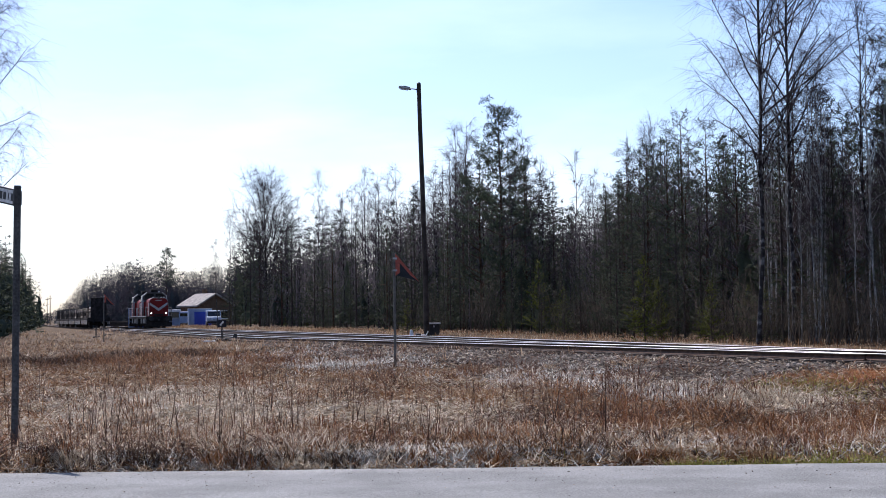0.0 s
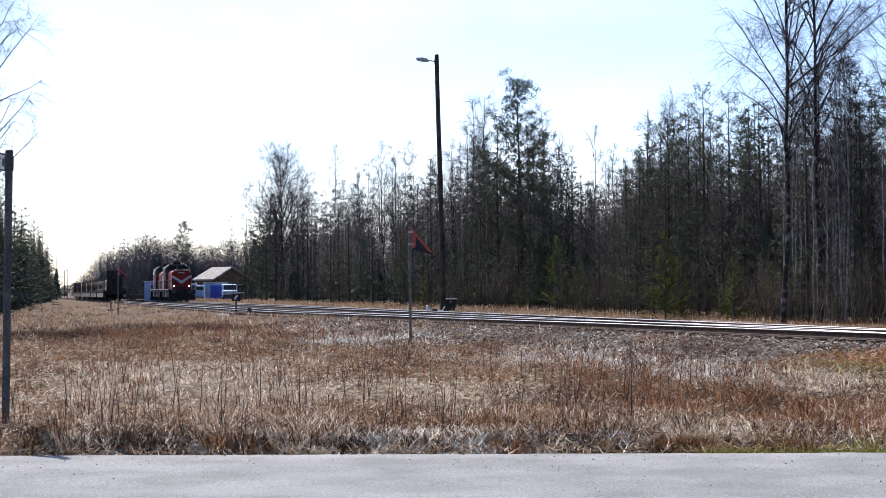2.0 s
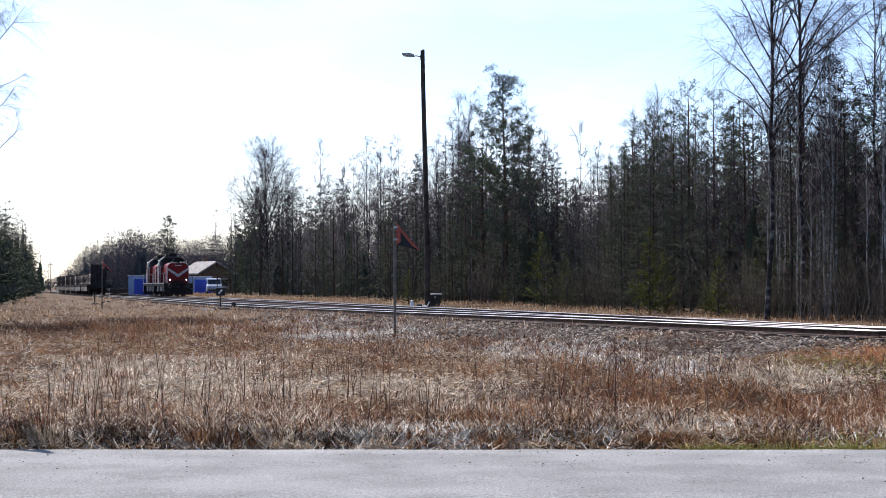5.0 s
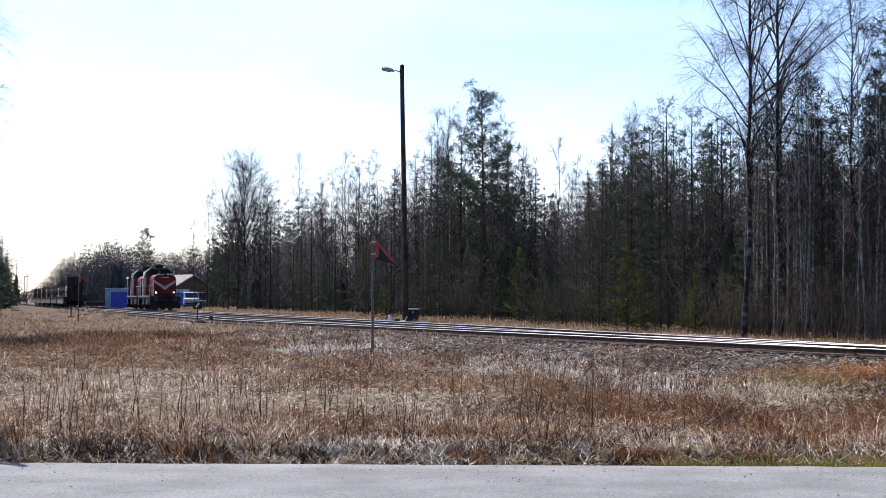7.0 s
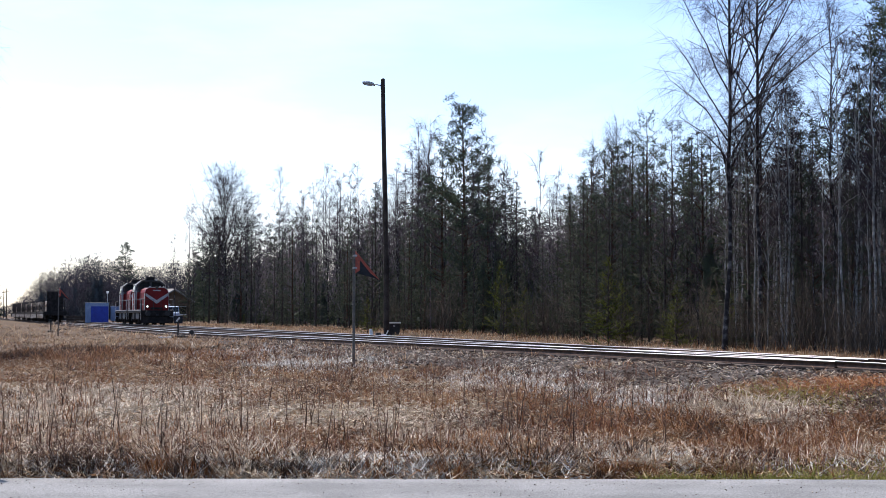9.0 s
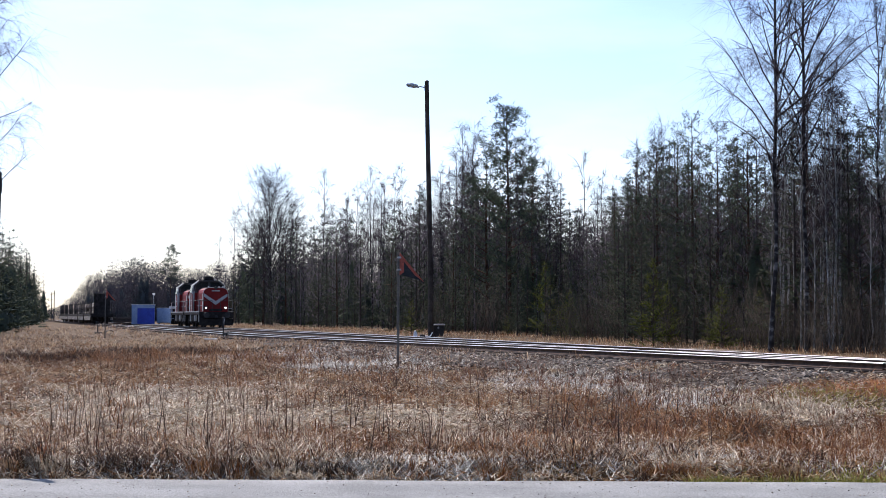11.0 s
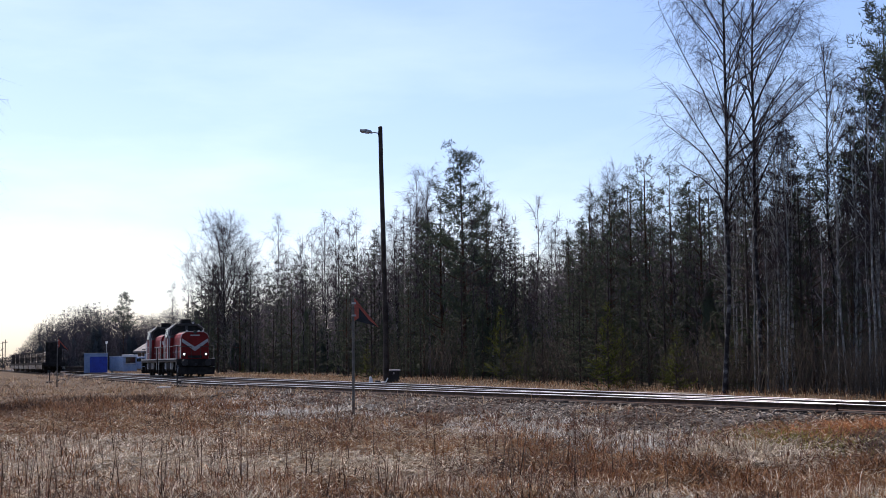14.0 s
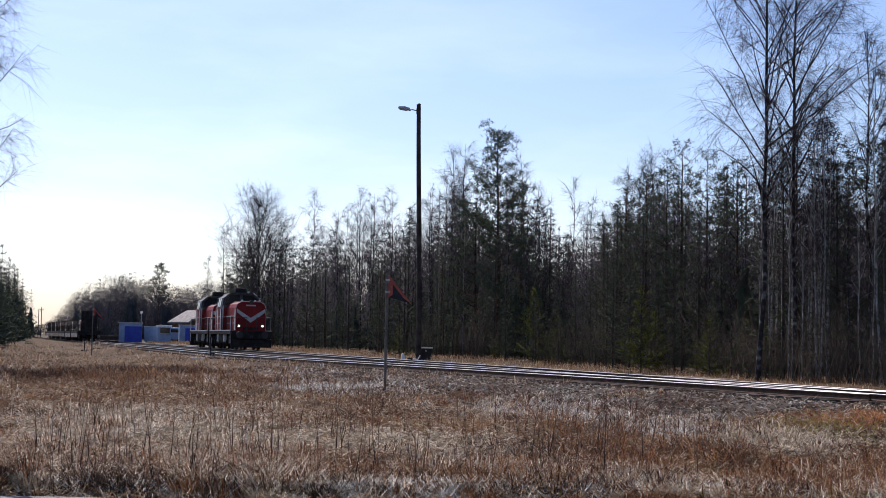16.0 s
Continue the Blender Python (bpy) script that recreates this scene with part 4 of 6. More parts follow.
        for z in (1.9, 2.4):
            part("flank_stripe", box((sg * 1.474, 0.5, z), (0.016, 1.66, 0.055)), M_STRIPE, cab, "pale grey stripe")
        # pale end panels beside the hood nose
        for y in (-5.78, 5.78):
            part("nose_panel", box((sg * 1.085, y * 0.98, 2.15), (0.03, 0.40, 1.5)), M_OFFWHITE, f if y < 0 else r, "pale corner panel")
        # handrails and steps
        for y0, y1 in ((-6.35, -0.8), (1.8, 6.35)):
            part("handrail", rail_bar([(sg * 1.42, y0, 1.34), (sg * 1.42, y0, 2.34), (sg * 1.42, y1, 2.34), (sg * 1.42, y1, 1.34)], 0.016), M_DARKSTEEL, o)
            for k in range(1, 4):
                yy = y0 + (y1 - y0) * k / 4
                part("stanchion", cyl((sg * 1.42, yy, 1.34), (sg * 1.42, yy, 2.34), 0.014, k=6), M_DARKSTEEL, o)
        for y in (-6.1, 6.1):
            part("grab_rail", rail_bar([(sg * 1.45, y, 0.5), (sg * 1.45, y, 2.3)], 0.03), M_OFFWHITE, o)
            st = box((sg * 1.36, y, 0.48), (0.22, 0.5, 0.04))
            box((sg * 1.36, y, 0.82), (0.22, 0.5, 0.04), 0, st)
            part("step", st, M_UNDER, o)
        for y in (-1.95, 1.95):
            part("sand_box", box((sg * 1.30, y, 0.86), (0.2, 0.42, 0.62), 0.03), M_OFFWHITE if sg < 0 else M_UNDER, o, "pale box under the deck")
    part("exhaust_stack", cyl((0.0, -0.95, 3.1), (0.0, -0.95, 3.5), 0.26, 0.24, 16), M_ROOF, o)
    part("roof_box", box((0.0, 0.1, 4.36), (0.8, 0.9, 0.36), 0.1), M_UNDER, cab)
    part("horn", cyl((0.45, -0.75, 4.2), (0.45, -1.2, 4.22), 0.04, 0.1, 10), M_GREYSTEEL, cab)

    # ends: beam, buffers, plough, coupling
    for sg in (-1, 1):
        e = part("buffer_beam", box((0, sg * 6.52, 1.06), (2.9, 0.14, 0.56), 0.02), M_UNDER, o)
        for s2 in (-1, 1):
            b = cyl((s2 * 0.89, sg * 6.55, 1.06), (s2 * 0.89, sg * 6.95, 1.06), 0.11, k=12)
            cyl((s2 * 0.89, sg * 6.95, 1.06), (s2 * 0.89, sg * 7.0, 1.06), 0.25, 0.24, k=20, bm=b)
            part("buffer", b, M_DARKSTEEL, e)
        part("plough", prism([(-1.45, 0.18), (1.45, 0.18), (1.45, 0.74), (-1.45, 0.74)], 'y', sg * 6.3, sg * 6.5, bevel=0.02), M_UNDER, e)
        part("coupling", box((0, sg * 6.72, 0.92), (0.14, 0.4, 0.2), 0.03), M_DARKSTEEL, e)
        part("end_rail", rail_bar([(-1.4, sg * 6.5, 1.34), (-1.4, sg * 6.5, 2.3), (-0.35, sg * 6.5, 2.3), (-0.35, sg * 6.5, 1.34)], 0.022), M_DARKSTEEL, o)
        part("end_rail", rail_bar([(1.4, sg * 6.5, 1.34), (1.4, sg * 6.5, 2.3), (0.35, sg * 6.5, 2.3), (0.35, sg * 6.5, 1.34)], 0.022), M_DARKSTEEL, o)
    # bogies
    for yb in (-3.55, 3.55):
        bg = bmesh.new()
        for sg in (-1, 1):
            prism([(-1.85, 0.62), (-1.85, 0.86), (-0.9, 0.98), (0.9, 0.98), (1.85, 0.86), (1.85, 0.62), (0.9, 0.55), (0.6, 0.42), (-0.6, 0.42), (-0.9, 0.55)], 'x', sg * 1.02, sg * 1.14, bm=bg)
            for ya in (-1.15, 1.15):
                box((sg * 1.16, ya, 0.52), (0.16, 0.34, 0.36), 0.02, bg)
                for dy in (-0.36, 0.36):
                    cyl((sg * 1.14, ya + dy, 0.62), (sg * 1.14, ya + dy, 0.98), 0.09, k=10, bm=bg)
        box((0, 0, 0.75), (2.0, 0.5, 0.3), 0.02, bg)
        part("bogie", bg, M_UNDER, o, at=pose(0, yb, 0))
        for ya in (-1.15, 1.15):
            w = part("wheelset", wheelset(), M_UNDER, o, "grimy steel wheelset", at=pose(0, yb + ya, 0.5))
    # a short wheelbase: everything lengthwise is drawn in
    for ob in o.children_recursive:
        if ob.name.startswith(("wheelset", "bogie")):
            ob.location.y *= SHORT
        else:
            for v in ob.data.vertices:
                v.co.y *= SHORT
    return o


SHORT = 0.78
LEAD = locomotive()
TRAILING = copy_thing(LEAD, Matrix())
for lamp in TRAILING.children_recursive:
    if lamp.name.startswith("lamp_lens"):
        lamp.material_slots[0].link = 'OBJECT'
        lamp.material_slots[0].material = M_GREYSTEEL
        lamp["label"] = "unlit lamp lens"
TRAILING["label"] = "second red diesel locomotive with dark cab, coupled behind"


# ---- wagons on the siding ----
def timber_wagon(load, rows=5, wall=2.6):
    o = empty("timber_wagon", Matrix(), label="dark timber wagon with black bulkheads and loaded logs", category="freight wagon", group="wagons on the siding")
    part("frame", box((0, 0, 1.12), (2.8, 13.6, 0.26), 0.02), M_UNDER, o)
    for y in (-6.7, 6.7):
        part("bulkhead", box((0, y, 1.2 + (wall if y < 0 else 1.0) / 2), (1.95, 0.12, wall if y < 0 else 1.0), 0.02), M_UNDER, o, "tall black end wall")
        part("buffer_beam", box((0, y + math.copysign(0.12, y), 1.08), (2.7, 0.12, 0.5), 0.02), M_UNDER, o)
        for s2 in (-1, 1):
            part("buffer", cyl((s2 * 0.89, y, 1.06), (s2 * 0.89, y + math.copysign(0.62, y), 1.06), 0.13, 0.22, 12), M_UNDER, o)
    for sg in (-1, 1):
        for k in range(6):
            part("stake", box((sg * 1.2, -5.6 + k * 2.24, 1.25 + rows * 0.2), (0.1, 0.14, rows * 0.4), 0.01), M_DARKSTEEL, o)
            part("side_bracket", prism([(-0.5 - 5.6 + k * 2.24, 1.0), (0.15 - 5.6 + k * 2.24, 1.0), (0.55 - 5.6 + k * 2.24, 0.5), (-0.1 - 5.6 + k * 2.24, 0.5)], 'x', sg * 1.36, sg * 1.41), M_WHITE, o, "pale bracket below the frame")
    rg = random.Random(load)
    for bay in (-3.3, 3.3):
        for row in range(rows):
            for k in range(5):
                x = -0.9 + k * 0.42 + (0.2 if row % 2 else 0)
                z = 1.42 + row * 0.36
                if row == rows - 1 and rg.random() < 0.35:
                    continue
                L = rg.uniform(2.55, 2.9)
                r = rg.uniform(0.15, 0.21)
                # top two rows are mostly the pale colour, which stands for sun gleam
                part("log", cyl((x, bay - L, z), (x + rg.uniform(-.05, .05), bay + L, z), r, r * 0.9, 8), M_LOG if rg.random() < (0.8 if row < rows - 2 else 0.35) else M_LOGLIT, o)
    for yb in (-4.6, 4.6):
        bg = bmesh.new()
        for sg in (-1, 1):
            prism([(-1.3, 0.42), (-1.3, 0.66), (-0.5, 0.82), (0.5, 0.82), (1.3, 0.66), (1.3, 0.42), (0.5, 0.36), (-0.5, 0.36)], 'x', sg * 0.98, sg * 1.08, bm=bg)
        part("bogie", bg, M_UNDER, o, at=pose(0, yb, 0))
        for ya in (-0.9, 0.9):
            part("wheelset", wheelset(), M_UNDER, o, at=pose(0, yb + ya, 0.46) @ Matrix.Diagonal((1, 0.9, 0.9, 1)))
    return o


def build_wagons():
    def at(s):
        return tpose(s, LMAIN - float(siding(s)), RAILZ)
    timber_wagon(3, 4).matrix_basis = at(194.0)
    v = timber_wagon(5, 4, 1.0)
    v["label"] = "dark timber wagon with logs, the upper rows coloured pale as if sunlit"
    v.matrix_basis = at(209.0)
    for i in range(2, 6):
        copy_thing(v, at(194.0 + i * 15.0))


build_wagons()


# ---- posts, signs and railway fittings ----
def lamp_post():
    x, y = polar(-1.46, 73.8)
    z = float(ground(x, y))
    o = empty("street_lamp", pose(x, y, z, 0, -0.85, 0), label="tall dark wooden lamp pole with one grey lantern arm", category="street lamp")
    h = 12.98
    C = Cloud()
    n = 9
    t = np.linspace(0, 1, n)
    C.tube(np.stack([0.03 * np.sin(t * 5), 0.02 * np.cos(t * 4), -0.3 + t * (h + 0.3)], 1), 0.145 - 0.04 * t, 14)
    link("pole", C.mesh("pole"), M_POLE, o, flat=False)
    part("pole_cap", cyl((0.03 * math.sin(5), -0.012, h), (0.03 * math.sin(5), -0.012, h + 0.05), 0.11, 0.06, 14), M_DARKSTEEL, o)
    part("arm", rail_bar([(-0.1, 0, h - 0.32), (-0.35, 0, h - 0.26), (-0.62, 0, h - 0.26)], 0.03), M_GREYSTEEL, o)
    head = part("lantern", prism([(-0.95, h - 0.20), (-0.3, h - 0.32), (-0.36, h - 0.18), (-0.62, h - 0.10), (-0.94, h - 0.10)], 'y', -0.14, 0.14, bevel=0.03), M_GREYSTEEL, o, "grey street lantern head", at=Matrix.Translation((-0.12, 0, 0)))
    part("lens", box((-0.68, 0, h - 0.27), (0.42, 0.2, 0.05), 0.015, turn=Matrix.Rotation(radians(10), 4, 'Y')), M_OFFWHITE, head)
    part("bracket", box((-0.12, 0, h - 0.34), (0.06, 0.2, 0.25), 0.01), M_DARKSTEEL, o)
    # the cabinet beside the pole
    b = empty("relay_box", tpose(71.6, 21.6, 0.0, 0), label="dark equipment box with a pale lid beside the lamp pole", category="equipment box")
    b.location.z = float(ground(b.location.x, b.location.y))
    part("case", box((0, 0, 0.26), (0.62, 0.42, 0.6), 0.02), M_DARKSTEEL, b)
    part("lid", box((0, 0, 0.60), (0.7, 0.5, 0.07), 0.015), M_OFFWHITE, b, "pale lid")
    part("latch", box((0, -0.22, 0.45), (0.08, 0.03, 0.1)), M_GREYSTEEL, b)
    # the hand lever of the points
    v = empty("point_lever", tpose(69.8, 20.2, 0.0, 0), label="point lever with a white-painted counterweight on a dark base", category="switch lever")
    v.location.z = float(ground(v.location.x, v.location.y))
    part("base_plate", box((0, 0, 0.03), (0.9, 0.5, 0.08), 0.01), M_DARKSTEEL, v)
    part("stand", box((0.1, 0, 0.16), (0.24, 0.2, 0.24), 0.02), M_DARKSTEEL, v)
    part("counterweight", prism([(-0.36, 0.12), (-0.2, 0.10), (-0.16, 0.28), (-0.24, 0.48), (-0.33, 0.46)], 'y', -0.05, 0.05, bevel=0.015), M_WHITE, v, "white-painted weight")
    part("handle", rail_bar([(0.1, 0, 0.22), (0.5, 0, 0.18), (0.62, 0, 0.4)], 0.03), M_WHITE, v)
    part("rod", rail_bar([(-0.1, 0, 0.06), (-1.5, 0, 0.05)], 0.025), M_OFFWHITE, v)


def plough_sign(s, l, turn, h=3.1):
    """A triangular board on a thin post."""
    p = tp(s, l)
    o = empty("track_sign", pose(p.x, p.y, float(ground(p.x, p.y)), 0, 0, turn), label="triangular dark board with a red border on a thin steel post", category="railway sign", group="triangular track signs")
    part("post", cyl((0, 0, -0.2), (0, 0, h + 0.04), 0.036, 0.034, 10), M_SIGNPOST, o)
    part("foot", cyl((0, 0, -0.05), (0, 0, 0.06), 0.07, 0.06, 10), M_POSTPAINT, o)
    a, b, c = (0.05, h), (0.05, h - 0.55), (0.66, h - 0.70)
    part("board", prism([a, b, c], 'y', -0.006, 0.006), M_SIGNDARK, o, "dark triangular board")

    def inset(k):
        g = ((a[0] + b[0] + c[0]) / 3, (a[1] + b[1] + c[1]) / 3)
        return [(g[0] + (q[0] - g[0]) * k, g[1] + (q[1] - g[1]) * k) for q in (a, b, c)]
    O, I = inset(1.08), inset(0.50)
    bm = bmesh.new()
    for i in (0, 2):
        j = (i + 1) % 3
        prism([O[i], O[j], I[j], I[i]], 'y', -0.016, 0.016, bm=bm)
    part("border", bm, M_SIGNRED, o, "red border")
    part("clamp", box((0.02, 0, h - 0.1), (0.1, 0.1, 0.05), 0.01), M_GREYSTEEL, o)
    part("clamp", box((0.02, 0, h - 0.42), (0.1, 0.1, 0.05), 0.01), M_GREYSTEEL, o)
    return o


def switch_sign():
    p = tp(75.0, 11.25)
    global SWITCH
    SWITCH = o = empty("switch_indicator", pose(p.x, p.y, float(ground(p.x, p.y)), 0, 0, 9), label="small black switch indicator board with a white diagonal mark", category="railway sign")
    part("post", cyl((0, 0, -0.1), (0, 0, 0.9), 0.04, k=10), M_DARKSTEEL, o)
    part("board", box((0, 0, 0.92), (0.46, 0.05, 0.40), 0.02), M_SIGNDARK, o)
    part("mark", box((0.0, -0.03, 0.92), (0.09, 0.012, 0.26), 0, turn=Matrix.Rotation(radians(38), 4, 'Y')), M_OFFWHITE, o, "white diagonal bar")
    part("base", box((0, 0, 0.06), (0.7, 0.34, 0.14), 0.03), M_DARKSTEEL, o)
    part("lever", rail_bar([(0.1, 0, 0.14), (0.55, 0, 0.2), (0.75, 0, 0.32)], 0.03), M_DARKSTEEL, o)
    part("weight", cyl((0.68, -0.08, 0.26), (0.68, 0.08, 0.26), 0.12, k=14), M_DARKSTEEL, o)
    q = tp(73.0, 10.3)
    b = empty("painted_board", pose(q.x, q.y, float(ground(q.x, q.y)), 0, 0, 14), label="pale painted board lying on the ballast by the points", category="board")
    part("plank", box((0, 0, 0.06), (0.62, 0.22, 0.07), 0.01), M_WHITE, b)
    # a low lever further along the siding
    q = tp(120.0, 8.0)
    b = empty("point_lever", pose(q.x, q.y, float(ground(q.x, q.y)), 0, 0, 14), label="low dark point lever with a leaning post in the grass", category="switch lever")
    part("post", cyl((0, 0, 0), (0, 0, 0.95), 0.05, k=8), M_DARKSTEEL, b)
    part("disc", cyl((0, -0.03, 0.9), (0, 0.03, 0.9), 0.09, k=14), M_DARKSTEEL, b)
    part("base_plate", box((0.2, 0, 0.08), (0.9, 0.3, 0.12), 0.03), M_DARKSTEEL, b)
    part("lever", rail_bar([(0.4, 0, 0.1), (0.9, 0, 0.3), (1.2, 0, 0.22)], 0.05), M_DARKSTEEL, b)


def lying_ladder():
    p = tp(40.2, 20.7)
    o = empty("wooden_ladder", tpose(40.2, 20.7, float(ground(p.x, p.y)) + 0.06), label="pale weathered wooden ladder lying beside the track", category="ladder")
    for x in (-0.22, 0.22):
        part("stile", box((x, 0, 0.07), (0.05, 4.4, 0.07), 0.01), M_OLDWOOD, o)
    for i in range(11):
        part("rung", box((0, -2.0 + i * 0.4, 0.07), (0.4, 0.04, 0.04), 0.008), M_OLDWOOD, o)


def road_grit():
    rg = np.random.RandomState(29)
    n = 700
    x = rg.uniform(-5.5, 5.5, n)
    y = 13.5 - 0.012 * x - np.abs(rg.normal(0, 1.2, n))
    r = 0.002 + 0.007 * rg.rand(n) ** 2.5
    base = np.array([(1, 0, 0), (-1, 0, 0), (0, 1, 0), (0, -1, 0), (0, 0, 1), (0, 0, -0.4)], float)
    f = np.array([(0, 2, 4), (2, 1, 4), (1, 3, 4), (3, 0, 4), (2, 0, 5), (1, 2, 5), (3, 1, 5), (0, 3, 5)])
    e = 13.56 - 0.012 * x
    z = np.interp(e - y, [0, 0.6, 3.4, 6.6], [0, 0.012, 0.06, 0.0]) + r * 0.3
    V = base[None] * r[:, None, None] * rg.uniform(0.6, 1.3, (n, 6, 1)) + np.stack([x, y, z], 1)[:, None]
    C = Cloud()
    C.add(V.reshape(-1, 3), (np.arange(n)[:, None, None] * 6 + f[None]).reshape(-1, 3))
    tagged(link("road_grit", C.mesh("road_grit"), M_STONE), "small dark stones scattered on the asphalt", "grit", kind="stuff")


def street_sign():
    o = empty("street_name_sign", pose(-5.13, 15.75, -0.22, 0.0, 0.75, 0) @ Matrix.Diagonal((1.13, 1.13, 1.15, 1)), label="street name board on a grey steel post at the road edge", category="street sign")
    part("post", cyl((0, 0, -0.3), (0, 0, 2.83), 0.036, k=18), M_POSTPAINT, o)
    part("cap", cyl((0, 0, 2.83), (0, 0, 2.855), 0.041, 0.034, k=18), M_DARKSTEEL, o)
    blade = part("blade", box((-0.46, 0, 0), (0.86, 0.03, 0.17), 0.008), M_DARKSTEEL, o, at=pose(0, 0, 2.73, 0, 10, -42))
    part("face", box((-0.46, -0.0185, 0), (0.82, 0.006, 0.135)), M_OFFWHITE, blade, "pale sign face")
    for i, w in enumerate((0.05, 0.012, 0.05, 0.05, 0.03)):
        part("letter_bar", box((-0.06 - i * 0.075, -0.0235, 0), (w, 0.004, 0.075)), M_DARKSTEEL, blade)
    part("clamp", cyl((0, 0, 2.66), (0, 0, 2.80), 0.044, k=18), M_DARKSTEEL, o)


lamp_post()
plough_sign(37.0, 10.1, 20)
plough_sign(98.1, 7.0, 20)
switch_sign()
street_sign()
lying_ladder()
road_grit()


# ---- the yard behind ----
def yard():
    # house
    p = Vector((*polar(-10.0, 216), 0))
    gz = float(ground(p.x, p.y))
    o = empty("house", pose(p.x, p.y, gz, 0, 0, 36), label="low brown wooden house with a weathered pale gable roof", category="house")
    part("wall", prism([(-2.6, 0), (2.6, 0), (2.6, 2.9), (0, 4.4), (-2.6, 2.9)], 'y', -3.0, 3.0), M_WALLWOOD, o)
    for sg in (-1, 1):
        part("roof", prism([(sg * 3.1, 2.66), (0, 4.44), (0, 4.66), (sg * 3.1, 2.88)], 'y', -3.5, 3.5), M_ROOFTILE, o, "weathered pale roof slope")
    part("chimney", box((0.3, 1.0, 4.75), (0.6, 0.6, 1.0), 0.02), M_WALLWOOD, o)
    for x in (-1.5, 1.5):
        w = part("window", box((x, -3.02, 1.5), (0.9, 0.06, 1.1)), M_GLASS, o)
        part("frame", box((x, -3.05, 0.93), (1.05, 0.05, 0.1)), M_WHITE, w)
        part("frame", box((x, -3.05, 2.07), (1.05, 0.05, 0.1)), M_WHITE, w)
    part("door", box((0, -3.02, 1.05), (0.95, 0.06, 2.05), 0.01), M_WALLWOOD, o)

    def container(az, r, w, d, h, m1, m2, turn, label):
        p = Vector((*polar(az, r), 0))
        o = empty("container", pose(p.x, p.y, float(ground(p.x, p.y)), 0, 0, turn), label=label, category="container", group="containers in the yard")
        part("body", box((0, 0, h / 2 + 0.15), (w, d, h), 0.05), m1, o)
        n = int(w / 0.28)
        for i in range(n):
            part("rib", box((-w / 2 + (i + 0.5) * w / n, -d / 2 - 0.02, h / 2 + 0.15), (0.12, 0.05, h - 0.3), 0.01), m1, o)
        part("side_panel", box((0.12 * w, -d / 2 - 0.055, h * 0.45 + 0.1), (0.74 * w, 0.02, h * 0.8)), m2, o)
        part("roof", box((0, 0, h + 0.18), (w + 0.1, d + 0.1, 0.06), 0.01), M_OFFWHITE, o)
        for sx in (-1, 1):
            part("skid", box((sx * w * 0.36, 0, 0.07), (0.2, d, 0.16)), M_DARKSTEEL, o)
        return o
    container(-12.5, 194, 2.9, 5.0, 2.5, M_PALEBLUE, M_BLUE, 12, "pale blue container with a deep blue door panel")
    container(-11.65, 196, 2.4, 3.5, 1.9, M_PALEBLUE, M_PALEBLUE, 12, "small pale grey-blue container in the yard")
    container(-10.25, 190, 2.9, 5.0, 2.1, M_PALEBLUE, M_BLUE, 12, "pale blue shed with a dark blue front")

    def van(az, r, turn, m1, label):
        p = Vector((*polar(az, r), 0))
        o = empty("van", pose(p.x, p.y, float(ground(p.x, p.y)), 0, 0, turn), label=label, category="van", group="vehicles in the yard")
        body = part("body", prism([(-2.2, 0.35), (2.1, 0.35), (2.25, 0.8), (2.1, 1.1), (1.3, 1.2), (0.75, 1.88), (-2.1, 1.95), (-2.25, 1.2)], 'x', -0.88, 0.88, bevel=0.06), m1, o)
        part("windscreen", prism([(1.28, 1.24), (0.82, 1.80), (0.86, 1.83), (1.34, 1.25)], 'x', -0.74, 0.74), M_GLASS, body)
        for sg in (-1, 1):
            part("side_window", box((sg * 0.885, -0.3, 1.5), (0.02, 1.9, 0.42), 0.005), M_GLASS, body)
            part("headlight", box((sg * 0.6, 2.2, 0.85), (0.34, 0.06, 0.16), 0.02), M_GREYSTEEL, body)
            for y in (-1.35, 1.4):
                w = part("wheel", cyl((sg * 0.72, y, 0.33), (sg * 0.92, y, 0.33), 0.33, k=18), M_UNDER, o)
                part("rim", cyl((sg * 0.92, y, 0.33), (sg * 0.935, y, 0.33), 0.2, k=14), M_GREYSTEEL, w)
        part("bumper", box((0, 2.24, 0.5), (1.7, 0.12, 0.2), 0.03), M_DARKSTEEL, o)
    van(-9.72, 184, 192, M_VAN, "dusty pale blue-white van parked in the yard by the house")
    van(-11.1, 200, 150, M_PALEBLUE, "pale blue van parked behind the containers")
    # a low kiosk with a white fascia, and a yard lamp
    p = Vector((*polar(-11.25, 192), 0))
    o = empty("kiosk", pose(p.x, p.y, float(ground(p.x, p.y)), 0, 0, 12), label="low grey kiosk with a white roof edge and a dark opening", category="kiosk")
    part("body", box((0, 0, 0.95), (1.7, 2.0, 1.9), 0.03), M_PALEBLUE, o)
    part("roof", box((0, -0.05, 2.05), (1.95, 2.3, 0.3), 0.03), M_WHITE, o, "white roof edge")
    part("opening", box((0.1, -1.02, 1.5), (1.2, 0.05, 0.7), 0.01), M_GLASS, o)
    part("counter", box((0.1, -1.1, 1.1), (1.3, 0.22, 0.06), 0.01), M_OFFWHITE, o)
    p = Vector((*polar(-12.12, 198), 0))
    o = empty("yard_lamp", pose(p.x, p.y, float(ground(p.x, p.y))), label="thin steel yard lamp with a white head behind the containers", category="lamp post")
    part("pole", cyl((0, 0, -0.2), (0, 0, 4.0), 0.05, 0.04, 10), M_GREYSTEEL, o)
    part("head", cyl((0, 0, 3.95), (0, 0, 4.25), 0.12, 0.20, 12), M_WHITE, o)
